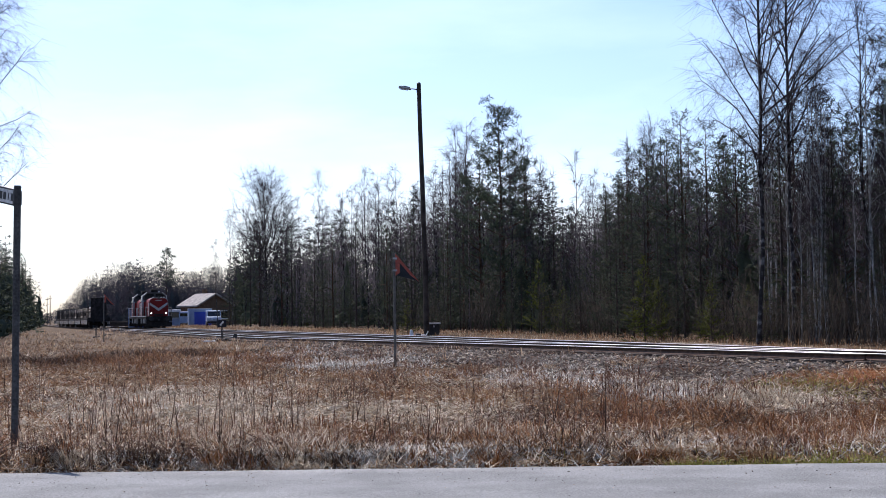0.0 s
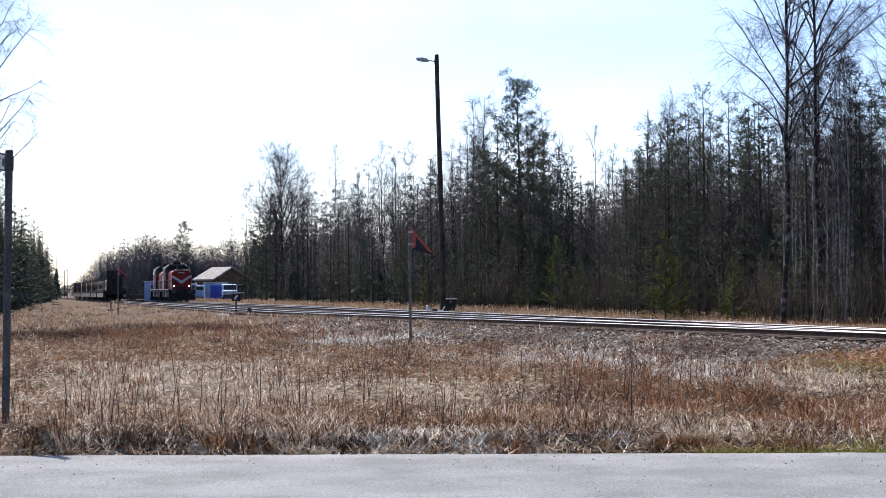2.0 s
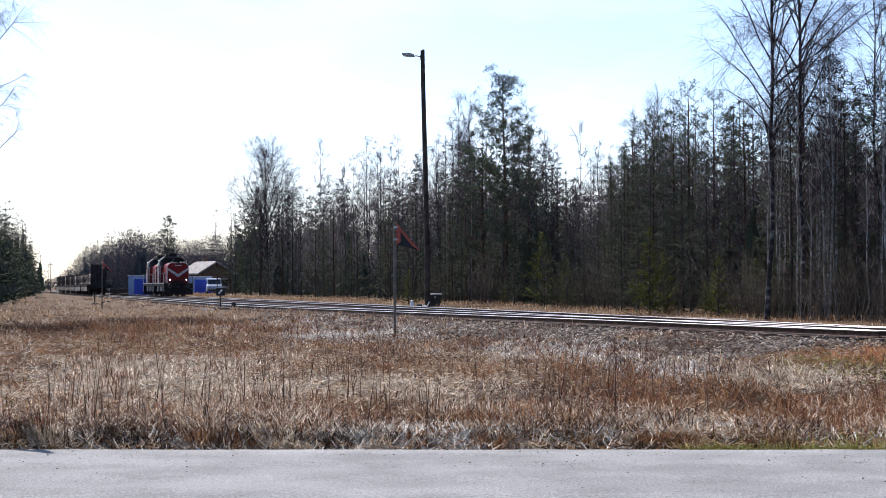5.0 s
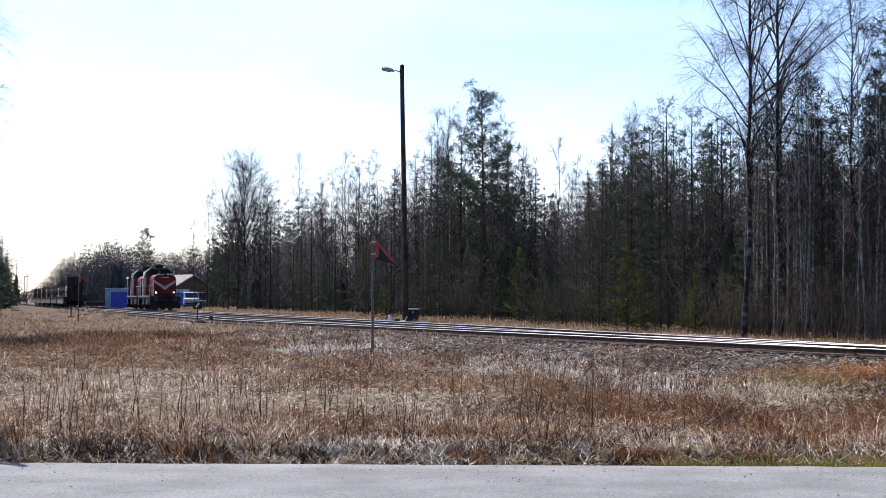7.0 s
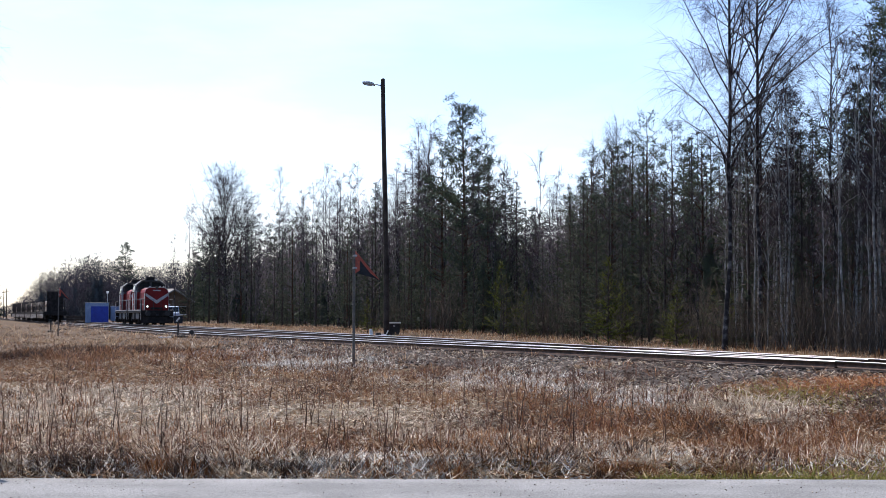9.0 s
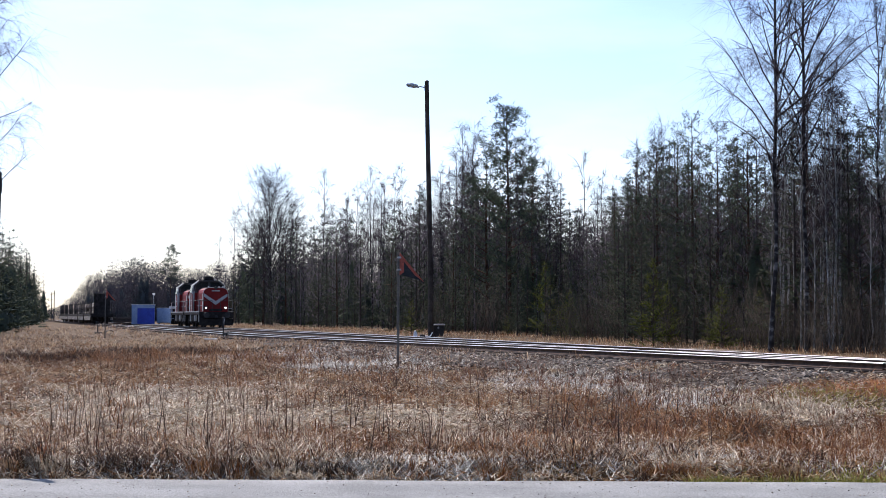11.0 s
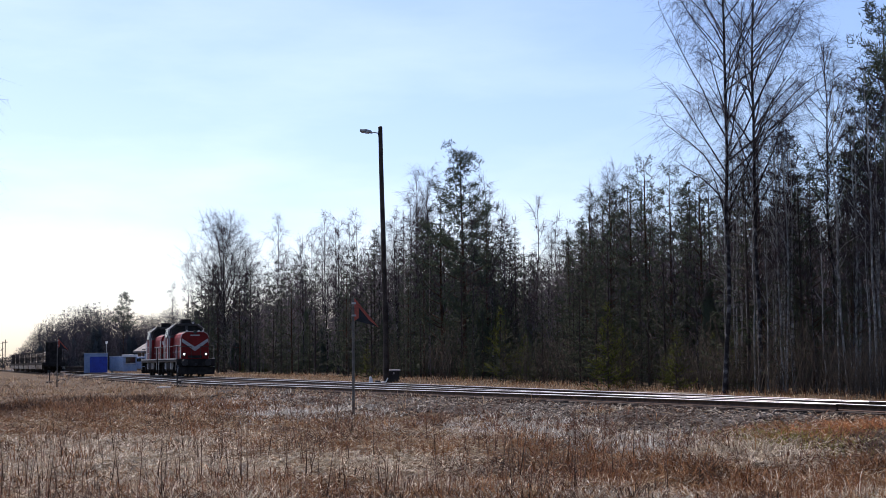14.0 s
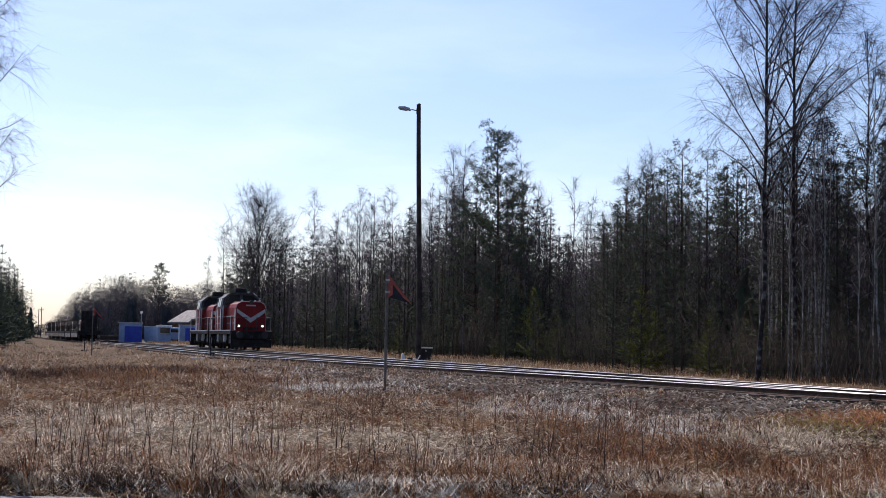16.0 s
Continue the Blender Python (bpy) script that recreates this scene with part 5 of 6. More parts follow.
    # timber stack
    p = Vector((*polar(-13.15, 195), 0))
    o = empty("timber_stack", pose(p.x, p.y, float(ground(p.x, p.y)), 0, 0, 14), label="low dark stack of timber beside the siding", category="timber stack")
    for k in range(3):
        for i in range(5 - k):
            part("beam", box((0, -0.8 + i * 0.36 + k * 0.18, 0.18 + k * 0.34), (3.2, 0.3, 0.3), 0.03), M_SLEEPER, o)
    # line poles at the far end
    for az, r, h in ((-15.8, 330, 6.8), (-15.9, 400, 7.5)):
        x, y = polar(az, r)
        o = empty("utility_pole", pose(x, y, float(ground(x, y))), label="distant dark wooden utility pole with a crossarm", category="utility pole", group="poles along the line")
        part("pole", cyl((0, 0, -0.2), (0, 0, h), 0.11, 0.08, 10), M_POLE, o)
        part("crossarm", box((0, 0, h - 0.6), (0.9, 0.1, 0.1), 0.01), M_POLE, o)
        for sx in (-0.4, 0.4):
            part("insulator", cyl((sx, 0, h - 0.54), (sx, 0, h - 0.36), 0.05, 0.03, 8), M_OFFWHITE, o)


yard()


# ---- grasses and stones ----
def scatter(rg, n, smin, r0, r1, amin=-20.5, amax=20.5):
    """Random places in the visible meadow, more of them nearby."""
    az = np.radians(rg.uniform(amin, amax, n))
    r = r0 * (r1 / r0) ** rg.rand(n)
    return np.sin(az) * r, np.cos(az) * r, r


def field_mask(x, y, extra=0.0):
    s, l = x * UX + y * UY, x * NX + y * NY
    edge = 13.62 - 0.012 * x
    return (y > edge + 0.02) & (l < LMAIN - siding(s) - 2.7 + extra)


def blades(C, rg, x, y, h, w, lean=0.45, bend=0.4):
    """Bent blades, each of two tapering pieces."""
    n = len(x)
    z = ground(x, y)
    a = rg.uniform(0, 6.28, n)
    k = np.abs(rg.normal(0, lean, n))
    d = unit(np.stack([np.cos(a) * k, np.sin(a) * k, np.ones(n)], 1))
    d2 = unit(d + np.stack([np.cos(a), np.sin(a), -np.ones(n) * 0.8], 1) * rg.uniform(0, bend * 2, n)[:, None])
    p0 = np.stack([x, y, z - 0.01], 1)
    p1 = p0 + d * (h * 0.55)[:, None]
    p2 = p1 + d2 * (h * 0.45)[:, None]
    side = unit(np.stack([np.cos(a + 1.4), np.sin(a + 1.4), rg.normal(0, 0.1, n)], 1))
    thick = unit(np.cross(d, side))
    W, Th = (w * 0.5)[:, None], (w * 0.18)[:, None]
    V = np.stack([p0 + side * W, p0 - side * W, p0 + thick * Th, p1 + side * W * 0.8, p1 - side * W * 0.8, p1 + thick * Th, p2], 1).reshape(-1, 3)
    f = np.array([[0, 1, 4], [0, 4, 3], [1, 2, 5], [1, 5, 4], [2, 0, 3], [2, 3, 5], [3, 4, 6], [4, 5, 6], [5, 3, 6]])
    C.add(V, (np.arange(n)[:, None, None] * 7 + f[None]).reshape(-1, 3))


def blob(x, y, cx, cy, rx, ry):
    return np.exp(-(((x - cx) / rx) ** 2 + ((y - cy) / ry) ** 2))


def meadow():
    rg = np.random.RandomState(3)

    def layer(name, m, n, keep, h0, h1, w0, w1, label, lean=0.5, bend=0.5, r0=13.2, r1=75.0, clump=0.0, extra=0.0):
        x, y, r = scatter(rg, n, 0, r0, r1)
        if clump:
            k = max(1, n // 9)
            cx, cy, cr = scatter(rg, k, 0, r0, r1)
            j = rg.randint(0, k, n)
            sp = clump * (cr[j] / 18) ** 0.3
            x, y = cx[j] + rg.normal(0, 1, n) * sp, cy[j] + rg.normal(0, 1, n) * sp
            r = np.hypot(x, y)
        ok = field_mask(x, y, extra) & (rg.rand(n) < keep(x, y))
        x, y, r = x[ok], y[ok], r[ok]
        C = Cloud()
        h = rg.uniform(h0, h1, len(x))
        w = rg.uniform(w0, w1, len(x)) * (0.8 + r / 60)
        blades(C, rg, x, y, h, w, lean, bend)
        tagged(link(name, C.mesh(name), m), label, "grass", kind="stuff")

    def patch(x, y, f, seed, lo, hi):
        return smooth(lo, hi, wave(x, y, f, seed) + 0.35 * wave(x, y, f * 3.7, seed + 1))
    def bare(x, y):
        """Little grass on the stony slope and where pale herbs grow."""
        s, l = x * UX + y * UY, x * NX + y * NY
        up = smooth(-7.2, -4.6, l - LMAIN + siding(s)) * (1 - smooth(48, 70, s))
        return (1 - up * (0.94 - 0.45 * patch(x, y, 0.6, 61, 0.25, 0.7))) * (1 - 0.8 * np.minimum(1, blob(x, y, 1.9, 31.0, 1.4, 3.0) + blob(x, y, -2.8, 41.0, 1.8, 3.5) + blob(x, y, 3.6, 24.5, 1.0, 1.6))) * (0.45 + 0.55 * patch(x, y, 0.8, 65, -0.5, 0.1))
    pale = lambda x, y: bare(x, y) * np.clip(0.10 + 0.9 * blob(x, y, -5.0, 22.5, 1.7, 4.5) + 0.5 * blob(x, y, 0.2, 17.2, 0.8, 1.2) + 0.8 * blob(x, y, 4.7, 21.2, 0.8, 1.2) + 0.8 * blob(x, y, 1.6, 33, 2.2, 3.0) + 0.6 * blob(x, y, 3.9, 26, 1.4, 1.6) + 0.5 * blob(x, y, 6.0, 23.5, 2.0, 1.2) + 0.5 * blob(x, y, -2.6, 19.5, 0.9, 1.4) + 0.35 * patch(x, y, 0.5, 31, 0.1, 0.7) + 0.25 * blob(x, y, 3.4, 15.3, 3, 0.6) + 0.15 * blob(x, y, 0.0, 14.6, 3.4, 0.6), 0, 1)
    rust = lambda x, y: bare(x, y) * np.clip(0.35 + 0.6 * patch(x, y, 0.45, 41, 0.0, 0.6) + 0.8 * blob(x, y, -8, 40, 3, 7) + 0.7 * blob(x, y, -10.3, 46, 3, 5) + 0.3 * blob(x, y, 3.5, 20, 3, 2.5) - 0.5 * blob(x, y, -2.6, 19.5, 2.0, 2.6), 0, 1)
    straw = lambda x, y: bare(x, y) * np.clip(0.4 + 0.5 * patch(x, y, 0.4, 51, -0.2, 0.6), 0, 1)
    layer("matted_straw", M_STRAW, 30000, straw, 0.06, 0.20, 0.006, 0.012, "matted pale brown dry grass", 2.2, 0.9, clump=0.14)
    layer("rust_grass", M_RUST, 26000, rust, 0.10, 0.30, 0.006, 0.012, "rust-brown dead grass and sedge", 1.0, 0.6, clump=0.12)
    layer("bleached_grass", M_PALE, 36000, pale, 0.06, 0.22, 0.006, 0.012, "bleached bent grass blades", 2.0, 1.1, clump=0.14)
    layer("far_grass", M_STRAW, 26000, lambda x, y: np.ones_like(x) * 0.55, 0.10, 0.28, 0.006, 0.012, "dry yellow grass further off", 1.6, 0.8, 44, 190, 0.5, 1.6)
    green = lambda x, y: np.clip(blob(x, y, 5.0, 14.2, 2.5, 0.5) + 0.8 * blob(x, y, 5.8, 25.0, 1.6, 1.8), 0, 1)
    layer("far_sedge", M_RUST, 20000, lambda x, y: np.clip(0.2 + patch(x, y, 0.15, 71, 0, 0.6), 0, 1), 0.10, 0.26, 0.005, 0.009, "rust-brown sedge further off", 1.2, 0.7, 40, 170, 0.4, 1.6)
    layer("green_grass", M_GREENG, 26000, green, 0.05, 0.18, 0.006, 0.012, "short yellow-green grass by the road edge", 0.7, 0.4, 13.2, 30)
    def litter(name, m, n, keep, label, r1=52.0, l0=0.05, l1=0.17):
        x, y, r = scatter(rg, n, 0, 13.4, r1)
        ok = field_mask(x, y, 1.0) & (rg.rand(n) < keep(x, y))
        x, y, r = x[ok], y[ok], r[ok]
        k = len(x)
        a = rg.uniform(0, 6.28, k)
        d = unit(np.stack([np.cos(a), np.sin(a), rg.normal(0.25, 0.4, k)], 1))
        p0 = np.stack([x, y, ground(x, y) + rg.uniform(0.0, 0.10, k)], 1)
        C = Cloud()
        C.spikes(p0, p0 + d * rg.uniform(l0, l1, k)[:, None], rg.uniform(0.0035, 0.007, k) * (0.7 + r / 45))
        tagged(link(name, C.mesh(name), m), label, "grass", kind="stuff")
    litter("straw_litter", M_STRAW, 100000, straw, "tangled fallen straw on the meadow")
    litter("pale_litter", M_PALE, 170000, pale, "bleached fallen grass on the meadow")
    litter("rust_litter", M_RUST, 70000, rust, "rust-brown fallen sedge on the meadow", 90.0)
    slope = lambda x, y: smooth(-7.6, -5.6, x * NX + y * NY - LMAIN + siding(x * UX + y * UY)) * (0.15 + 0.85 * patch(x, y, 1.1, 91, -0.1, 0.5))
    # patches of dark sedge, thickened to stand for shadow between the blades
    dark = lambda x, y: np.clip(0.75 * patch(x, y, 0.7, 97, 0.1, 0.6) + blob(x, y, -11.5, 54.6, 2.0, 3.0) + blob(x, y, -13.4, 47, 2.2, 3.0) + 0.9 * blob(x, y, -3.4, 14.2, 0.8, 0.3) + 0.6 * blob(x, y, 4.0, 19.0, 1.6, 0.8), 0, 1)
    litter("dark_sedge", M_SHADESTALK, 84000, dark, "dark brown dead sedge in patches, also drawing the meadow's shadow gaps", 120.0, 0.08, 0.26)
    litter("slope_stalks", M_SHADESTALK, 60000, slope, "dark dead weeds among the stones of the slope", 60.0, 0.06, 0.2)
    litter("slope_litter", M_PALE, 36000, slope, "pale dead stems among the stones of the slope", 60.0, 0.05, 0.16)
    # bleached herbs and orange moss on the embankment
    for name, m, label, n, spots in (
            ("bleached_herbs", M_HERB, "whitish dry herbs on the embankment slope", 40000, ((1.8, 31.5, 0.8, 2.4), (2.4, 29.5, 0.6, 2.0), (3.7, 24.5, 0.5, 1.2), (4.3, 25.6, 0.5, 1.0), (-3.0, 42.0, 1.1, 3.0), (-2.0, 38.5, 0.7, 2.0), (2.4, 14.5, 1.5, 0.25), (4.2, 15.4, 1.0, 0.3), (-0.6, 14.2, 1.0, 0.2), (-3.0, 14.1, 0.7, 0.15), (-5.2, 23.5, 0.9, 2.4), (-4.6, 20.5, 0.8, 1.6), (-2.6, 19.4, 0.5, 0.8), (-6.7, 49.5, 1.6, 3.0), (1.1, 14.9, 0.6, 0.4), (-1.0, 14.5, 0.35, 0.3))),
            ("bleached_mat", M_PALE, "bleached flattened hay lying in the meadow", 56000, ((-5.0, 22.5, 1.2, 3.0), (-5.4, 25.0, 1.2, 2.5), (-4.4, 20.0, 1.1, 1.6), (-2.6, 19.4, 0.6, 1.0), (0.1, 17.4, 0.5, 0.8), (4.7, 21.2, 0.6, 0.9), (-1.0, 20.0, 1.0, 1.2), (-3.6, 16.4, 0.8, 0.6))),
            ("orange_moss", M_ORANGE, "orange-brown moss and dead fern at the ballast edge", 7000, ((7.0, 24.6, 0.8, 0.8), (6.3, 26.0, 0.6, 0.6), (7.8, 25.5, 0.6, 0.8), (-6.4, 52.0, 1.2, 1.0)))):
        C = Cloud()
        flat = name == "bleached_mat"
        for cx, cy, rx, ry in spots:
            k = n // len(spots)
            x, y = cx + rg.normal(0, rx, k), cy + rg.normal(0, ry, k)
            ok = field_mask(x, y, 1.0) & (rg.rand(k) < 0.25 + 0.75 * patch(x, y, 1.6, 81, -0.2, 0.3))
            x, y = x[ok], y[ok]
            k = len(x)
            a = rg.uniform(0, 6.28, k)
            p0 = np.stack([x, y, ground(x, y)], 1)
            p0[:, 2] += rg.uniform(0.0, 0.09, k) * flat
            d = unit(np.stack([np.cos(a) * 0.8, np.sin(a) * 0.8, rg.uniform(-0.15, 0.35, k) if flat else rg.uniform(0.2, 1.2, k)], 1))
            C.spikes(p0, p0 + d * rg.uniform(0.05, 0.20, k)[:, None], rg.uniform(0.006, 0.012, k))
        tagged(link(name, C.mesh(name), m), label, "plants", kind="stuff")
    C = Cloud()
    n = 9000
    x = np.concatenate([rg.uniform(2.0, 6.6, n // 2), rg.normal(5.9, 0.7, n - n // 2)])
    y = np.concatenate([13.62 - 0.012 * x[:n // 2] + np.abs(rg.normal(0, 0.30, n // 2)) * (0.4 + 0.2 * (x[:n // 2] - 2)), rg.normal(24.0, 1.2, n - n // 2)])
    blades(C, rg, x, y, rg.uniform(0.05, 0.17, n), rg.uniform(0.006, 0.012, n), 0.9, 0.6)
    tagged(link("short_green_grass", C.mesh("short_green_grass"), M_GREENG), "short yellow-green new grass along the asphalt edge", "grass", kind="stuff")
    # tufts of one colour each, arching outwards from their middles
    def tufts(name, m, label, spots, n, keep, h0, h1, k, r0=14.0, r1=60.0, extra=-0.2):
        x, y, r = scatter(rg, n, 0, r0, r1)
        ok = field_mask(x, y, extra) & (rg.rand(n) < keep(x, y))
        xs, ys = [x[ok]], [y[ok]]
        for cx, cy, rx, ry, c in spots:
            xs.append(cx + rg.normal(0, rx, c))
            ys.append(cy + rg.normal(0, ry, c))
        x, y = np.concatenate(xs), np.concatenate(ys)
        ok = field_mask(x, y, max(extra, 0.5)) & (y > 13.8 - 0.012 * x)
        x, y = np.repeat(x[ok], k), np.repeat(y[ok], k)
        c = len(x)
        size = np.repeat(rg.uniform(0.6, 1.25, c // k), k) * (0.85 + np.hypot(x, y) / 120)
        a = rg.uniform(0, 6.28, c)
        q = np.sqrt(rg.rand(c)) * 0.13 * size
        b = a + rg.normal(0, 0.6, c)
        out = np.stack([np.cos(b), np.sin(b), np.zeros(c)], 1)
        px, py = x + np.cos(a) * q, y + np.sin(a) * q
        h = (rg.uniform(h0, h1, c) * size)[:, None]
        up = np.array([0, 0, 1.0])
        p0 = np.stack([px, py, ground(px, py) - 0.01], 1)
        p1 = p0 + out * h * rg.uniform(0.2, 0.9, (c, 1)) + up * h * rg.uniform(0.35, 0.75, (c, 1))
        p2 = p1 + out * h * rg.uniform(0.2, 0.8, (c, 1)) + up * h * rg.uniform(-0.5, 0.2, (c, 1))
        w = (rg.uniform(0.0028, 0.0055, c) * (0.7 + np.hypot(px, py) / 45))[:, None]
        side = np.stack([-np.sin(b), np.cos(b), np.zeros(c)], 1) * w
        back = out * -w * 0.6
        V = np.stack([p0 + side, p0 - side, p0 + back, p1 + side * 0.8, p1 - side * 0.8, p1 + back, p2], 1).reshape(-1, 3)
        f = np.array([[0, 1, 4], [0, 4, 3], [1, 2, 5], [1, 5, 4], [2, 0, 3], [2, 3, 5], [3, 4, 6], [4, 5, 6], [5, 3, 6]])
        C = Cloud()
        C.add(V, (np.arange(c)[:, None, None] * 7 + f[None]).reshape(-1, 3))
        tagged(link(name, C.mesh(name), m), label, "grass", kind="stuff")
    tufts("pale_tufts", M_PALE, "bleached arching tufts of dead grass", ((0.2, 17.0, 0.5, 0.9, 26), (-4.6, 21.0, 1.2, 3.0, 40), (4.7, 21.2, 0.6, 1.0, 20), (-1.6, 14.5, 1.6, 0.4, 30)), 420, pale, 0.16, 0.36, 24)
    tufts("rust_tufts", M_RUST, "rust-brown upright tufts of dead sedge", ((0.4, 14.9, 0.25, 0.3, 12), (3.3, 18.6, 0.5, 0.8, 22), (2.4, 19.6, 1.2, 2.4, 26), (-10.3, 47, 2.4, 3.0, 90), (5.6, 19.5, 0.8, 1.0, 20)), 620, rust, 0.20, 0.42, 22)
    tufts("dark_tufts", M_SHADESTALK, "dark brown tufts of dead weeds", ((-11.5, 55.0, 1.3, 1.2, 170), (-13.6, 47.5, 1.4, 1.0, 120), (-3.4, 14.3, 0.7, 0.22, 34), (-2.1, 14.1, 0.3, 0.15, 14), (1.0, 14.9, 0.6, 0.35, 24), (-1.0, 14.5, 0.4, 0.3, 16), (3.2, 18.4, 0.5, 0.7, 14), (3.0, 25.2, 0.8, 1.2, 14), (-1.0, 33.0, 1.4, 2.5, 20), (-3.8, 16.5, 1.4, 0.8, 26), (1.2, 16.4, 1.2, 0.5, 24), (2.2, 14.6, 1.2, 0.3, 24)), 1300, dark, 0.14, 0.36, 20)
    tufts("herb_tufts", M_HERB, "whitish dry herb tufts on the embankment and by the road", ((1.5, 30.0, 0.8, 2.2, 60), (3.4, 23.3, 0.5, 0.9, 40), (-3.4, 40.0, 0.9, 2.2, 50), (-6.7, 49.5, 1.5, 2.5, 50), (1.1, 15.0, 0.6, 0.4, 40), (-1.0, 14.5, 0.35, 0.3, 20), (2.4, 27.0, 0.6, 1.2, 30)), 1, lambda x, y: x * 0, 0.10, 0.22, 20)
    tufts("slope_tufts", M_REDSTEM, "reddish-brown dead weeds on the embankment slope", ((2.2, 28.0, 1.0, 2.0, 34), (0.0, 34.0, 1.2, 2.5, 34), (4.2, 22.6, 0.6, 0.8, 24), (-4.6, 44.0, 1.5, 2.5, 30), (6.0, 21.0, 0.8, 0.8, 20)), 1, lambda x, y: x * 0, 0.14, 0.34, 20)
    tufts("far_tufts", M_STRAW, "pale brown tufts of dead grass further off", (), 3200, lambda x, y: 0.25 + 0.75 * patch(x, y, 0.22, 131, -0.2, 0.4), 0.14, 0.34, 9, 40.0, 170.0, 1.6)
    tufts("far_dark_tufts", M_SHADESTALK, "dark tufts of dead weeds further off", (), 2600, lambda x, y: 0.12 + 0.88 * patch(x, y, 0.2, 141, 0.0, 0.5), 0.10, 0.28, 9, 40.0, 170.0, 1.6)
    # upright reddish stems in colonies
    x, y, r = scatter(rg, 15000, 0, 14.4, 52)
    ok = field_mask(x, y, -1.5) & (rg.rand(len(x)) < 0.08 + 0.8 * patch(x, y, 0.8, 151, 0.0, 0.5))
    x, y, r = x[ok], y[ok], r[ok]
    n = len(x)
    p0 = np.stack([x, y, ground(x, y) - 0.02], 1)
    d = unit(np.stack([rg.normal(0, 0.14, n), rg.normal(0, 0.14, n), np.ones(n)], 1))
    C = Cloud()
    C.spikes(p0, p0 + d * rg.uniform(0.18, 0.5, n)[:, None], rg.uniform(0.0025, 0.0045, n) * (0.6 + r / 40))
    tagged(link("red_stems", C.mesh("red_stems"), M_REDSTEM), "thin upright reddish stems of dead willowherb", "weeds", kind="stuff")
    # dark tussocks by the road and thin upright stalks
    C = Cloud()
    x, y, r = scatter(rg, 3000, 0, 14.2, 42, -20, 10)
    ok = field_mask(x, y, -2.0) & (rg.rand(len(x)) < np.clip(0.03 + patch(x, y, 1.5, 95, 0.1, 0.5) * (0.25 + 0.9 * blob(x, y, -3.5, 17, 2.8, 4) + 0.6 * blob(x, y, 3.0, 18.5, 2.6, 1.5)), 0, 1))
    x, y = x[ok], y[ok]
    n = len(x)
    p0 = np.stack([x, y, ground(x, y) - 0.02], 1)
    d = unit(np.stack([rg.normal(0, 0.10, n), rg.normal(0, 0.10, n), np.ones(n)], 1))
    h = rg.uniform(0.35, 1.0, n)
    C.spikes(p0, p0 + d * h[:, None], rg.uniform(0.005, 0.010, n))
    for k in range(5):
        t = rg.uniform(0.3, 0.95, n)
        b = p0 + d * (h * t)[:, None]
        e = unit(d + rg.normal(0, 0.5, (n, 3)))
        C.spikes(b, b + e * rg.uniform(0.05, 0.2, n)[:, None], 0.0035)
    tagged(link("dead_stalks", C.mesh("dead_stalks"), M_SHADESTALK), "thin dark upright stalks of dead weeds", "weeds", kind="stuff")
    # grass of the far verge, behind the track
    C = Cloud()
    n = 8500
    s = 18 + 180 * rg.rand(n) ** 1.2
    l = rg.uniform(20.6, 24.6, n)
    x, y = s * UX + l * NX, s * UY + l * NY
    blades(C, rg, x, y, rg.uniform(0.06, 0.22, n) * (1 + s / 150), rg.uniform(0.010, 0.022, n) * (1 + s / 100), 1.2, 0.8)
    tagged(link("verge_grass", C.mesh("verge_grass"), M_STRAW), "dry pinkish-brown grass between track and forest", "grass", kind="stuff")
    C = Cloud()
    n = 2600
    s = 18 + 90 * rg.rand(n) ** 1.2
    l = rg.uniform(20.8, 24.6, n)
    x, y = s * UX + l * NX, s * UY + l * NY
    blades(C, rg, x, y, rg.uniform(0.12, 0.38, n), rg.uniform(0.008, 0.016, n), 0.6, 0.5)
    tagged(link("verge_sedge", C.mesh("verge_sedge"), M_RUST), "rust-brown sedge along the forest edge", "grass", kind="stuff")


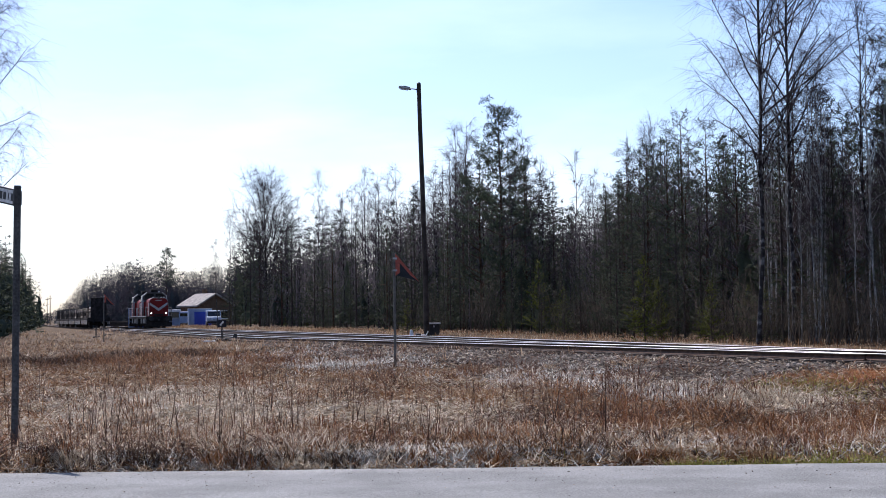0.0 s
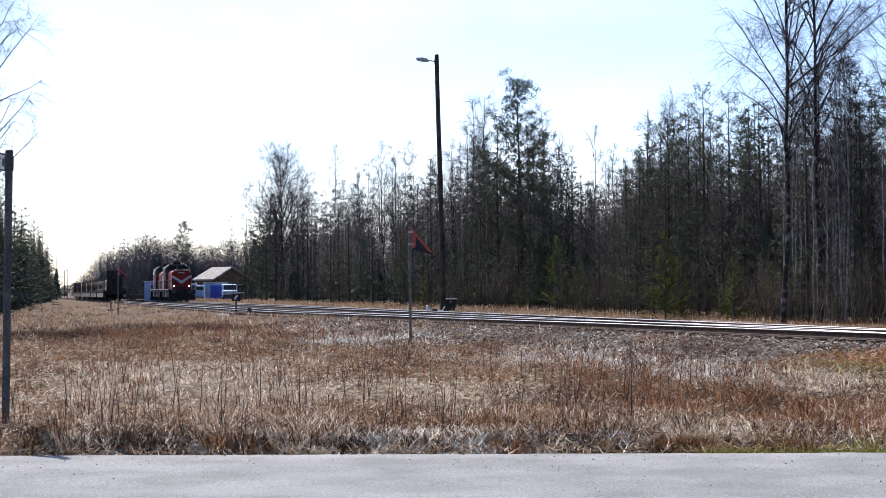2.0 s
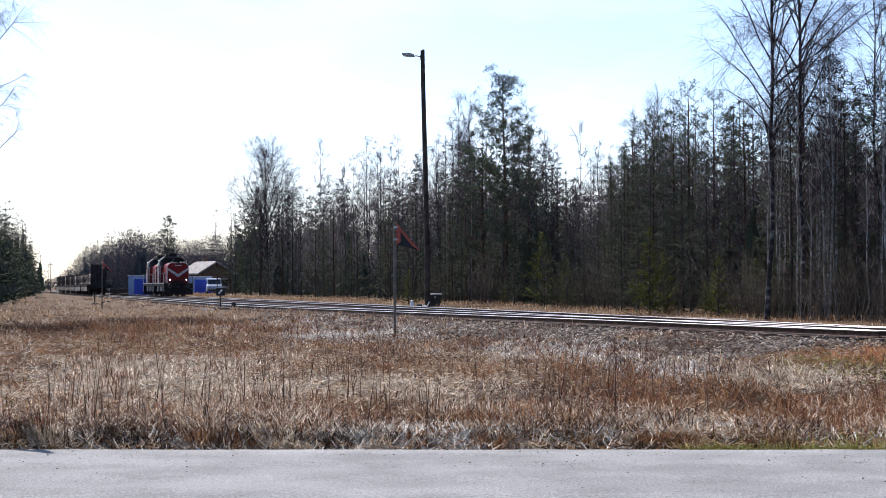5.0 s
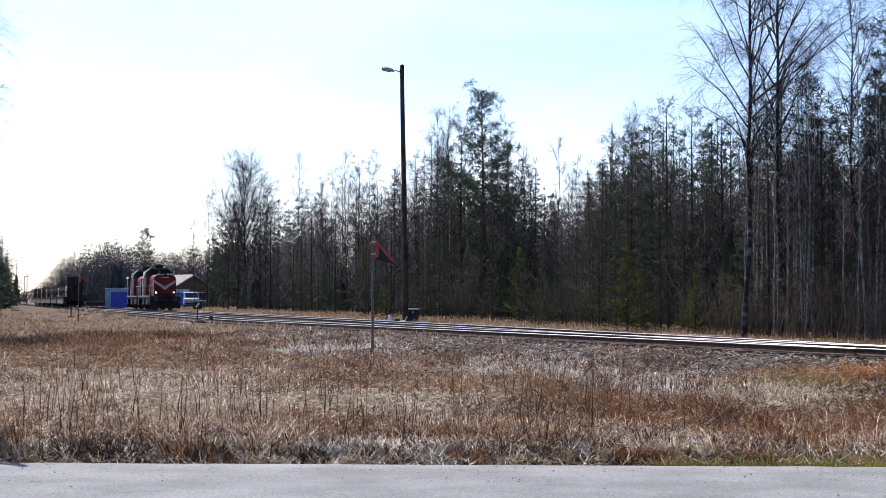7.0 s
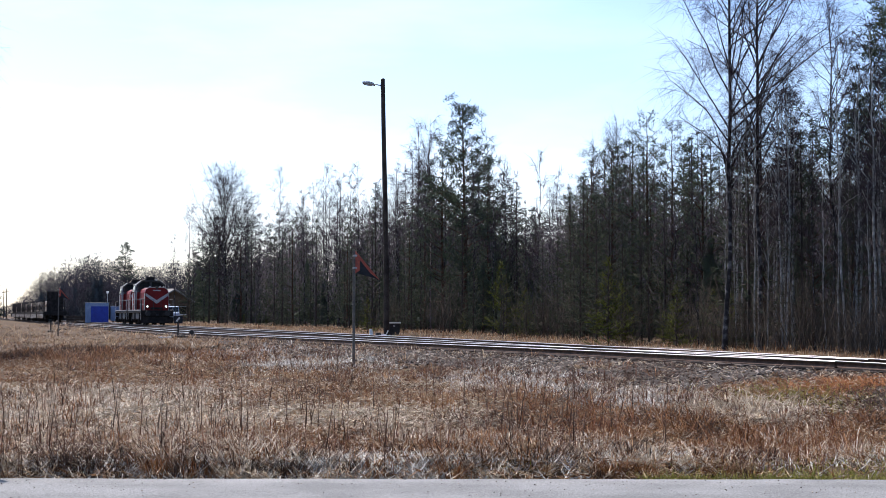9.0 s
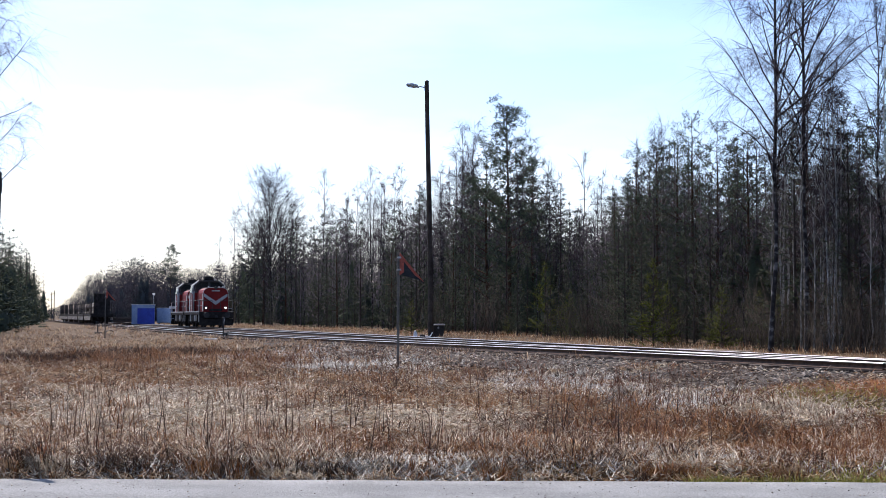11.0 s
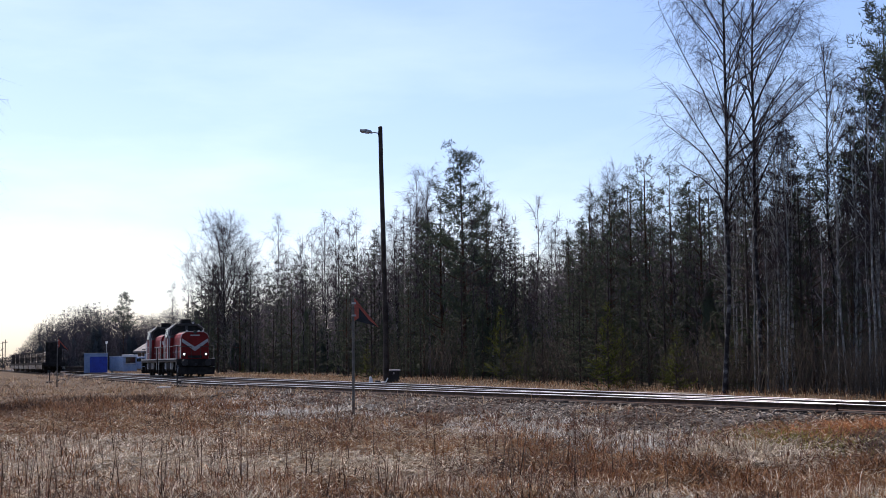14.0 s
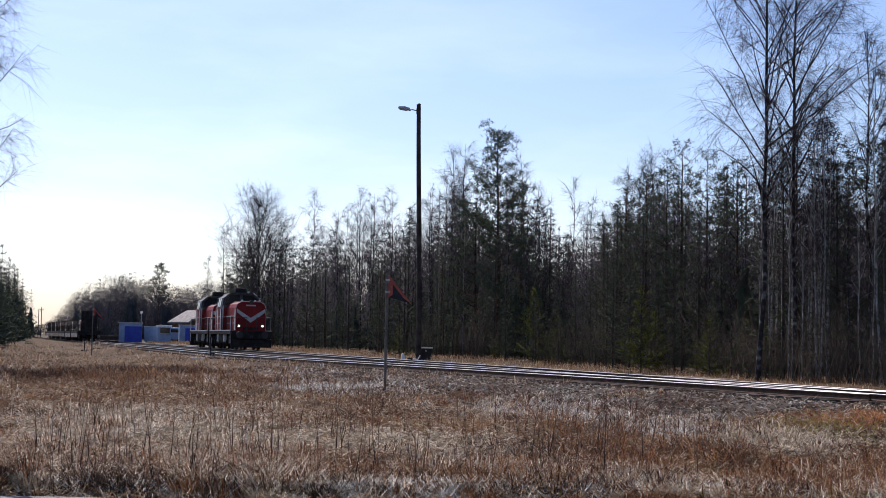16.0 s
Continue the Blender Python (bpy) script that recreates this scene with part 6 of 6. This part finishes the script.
def tussocks():
    """Single clumps of drooping dead grass along the road and in the meadow."""
    rg = np.random.RandomState(17)
    kinds = []
    for k in range(4):
        C = Cloud()
        n = 64
        a, q = rg.uniform(0, 6.28, n), np.sqrt(rg.rand(n)) * 0.16
        p0 = np.stack([np.cos(a) * q, np.sin(a) * q, np.zeros(n)], 1)
        b = a + rg.normal(0, 0.5, n)
        out = np.stack([np.cos(b), np.sin(b), np.zeros(n)], 1)
        h = rg.uniform(0.16, 0.42, n)[:, None]
        p1 = p0 + out * h * rg.uniform(0.2, 0.6, (n, 1)) + np.array([0, 0, 1]) * h * 0.75
        p2 = p1 + out * h * 0.55 - np.array([0, 0, 1]) * h * rg.uniform(0.1, 0.6, (n, 1))
        side = np.stack([-np.sin(b), np.cos(b), np.zeros(n)], 1) * rg.uniform(0.004, 0.007, (n, 1))
        up = out * -0.003
        V = np.stack([p0 + side, p0 - side, p0 + up, p1 + side, p1 - side, p1 + up, p2], 1).reshape(-1, 3)
        f = np.array([[0, 1, 4], [0, 4, 3], [1, 2, 5], [1, 5, 4], [2, 0, 3], [2, 3, 5], [3, 4, 6], [4, 5, 6], [5, 3, 6]])
        C.add(V, (np.arange(n)[:, None, None] * 7 + f[None]).reshape(-1, 3))
        me = C.mesh("grass_tussock")
        me.materials.append((M_PALE, M_STRAW, M_RUST, M_SHADESTALK)[k])
        kinds.append(me)
    looks = ("bleached", "straw-coloured", "rust-brown", "dark brown")
    for i in range(170):
        if i < 76:
            x = rg.uniform(-5.2, 3.2)
            y = 13.62 - 0.012 * x + 0.22 + abs(rg.normal(0, 0.32))
        else:
            az, r = radians(rg.uniform(-18, 17)), 14.6 * (40 / 14.6) ** rg.rand()
            x, y = math.sin(az) * r, math.cos(az) * r
            if not field_mask(np.array([x]), np.array([y]))[0]:
                continue
        k = int(rg.choice(4, p=(0.14, 0.28, 0.22, 0.36)))
        ob = link("grass_tussock", kinds[k], None)
        sc = rg.uniform(0.32, 0.72)
        ob.matrix_basis = pose(x, y, float(ground(x, y)) - 0.02, 0, 0, rg.uniform(0, 360)) @ Matrix.Diagonal((sc, sc, sc * rg.uniform(0.7, 1.1), 1))
        tagged(ob, "drooping clump of %s dead grass" % looks[k], "grass tussock", "grass tussocks of the meadow")


def stones():
    rg = np.random.RandomState(9)
    base = np.array([(1, 0, 0), (-1, 0, 0), (0, 1, 0), (0, -1, 0), (0, 0, 1), (0, 0, -1)], float)
    f = np.array([(0, 2, 4), (2, 1, 4), (1, 3, 4), (3, 0, 4), (2, 0, 5), (1, 2, 5), (3, 1, 5), (0, 3, 5)])
    C = Cloud()
    n = 12500
    s = 16 + 44 * rg.rand(n) ** 1.15
    near = LMAIN - siding(s)
    l = near - 0.6 - 5.6 * rg.rand(n) ** 1.3 + rg.normal(0, 0.2, n)
    ins = rg.rand(n) < 0.22
    l = np.where(ins, near + rg.uniform(-0.7, 2.4, n), l)
    x, y = s * UX + l * NX, s * UY + l * NY
    z = ground(x, y) + 0.025
    r = 0.016 + 0.05 * rg.rand(n) ** 2.2
    a = rg.uniform(0, 6.28, n)
    V = base[None] * rg.uniform(0.6, 1.3, (n, 6, 1)) * r[:, None, None] * np.array([1.2, 1, 0.75])
    ca, sa = np.cos(a)[:, None], np.sin(a)[:, None]
    V = np.stack([V[..., 0] * ca - V[..., 1] * sa, V[..., 0] * sa + V[..., 1] * ca + V[..., 2] * 0.3, V[..., 2]], -1) + np.stack([x, y, z], 1)[:, None]
    C.add(V.reshape(-1, 3), (np.arange(n)[:, None, None] * 6 + f[None]).reshape(-1, 3))
    tagged(link("ballast_stones", C.mesh("ballast_stones"), M_STONE), "loose grey crushed stones of the embankment", "stones", kind="stuff")


meadow()
tussocks()
stones()


# ---- what moves ----
def front(t):
    """How far along the line the nose of the leading locomotive stands at t seconds."""
    return 169.1 - 3.41 * t - 0.0351 * t * t - 0.0195 * max(0.0, t - 6.5) ** 2


def motions():
    # the two locomotives roll towards the camera, coupled
    for loco, back in ((LEAD, 4.64), (TRAILING, 15.58)):
        walk(loco, [(t, tpose(front(t) + back, LMAIN, RAILZ)) for t in np.arange(0.0, 16.01, 0.5)])
        for part_ in loco.children:
            if part_.name.startswith("wheelset"):
                c = part_.matrix_basis.translation.copy()
                rows = []
                for i in range(121):
                    t = 16.0 * i / 120
                    turn = math.degrees((front(0) - front(t)) / 0.5)
                    rows.append((t, Matrix.Translation(c) @ Matrix.Rotation(radians(turn), 4, 'X')))
                walk(part_, rows)
    # the indicator turns edge-on when the points are thrown
    m = SWITCH.matrix_basis.copy()
    walk(SWITCH, [(t, m @ Matrix.Rotation(radians(a), 4, 'Z')) for t, a in ((0.0, 0), (8.9, 0), (9.5, 40), (10.1, 80), (16.0, 80))])


motions()
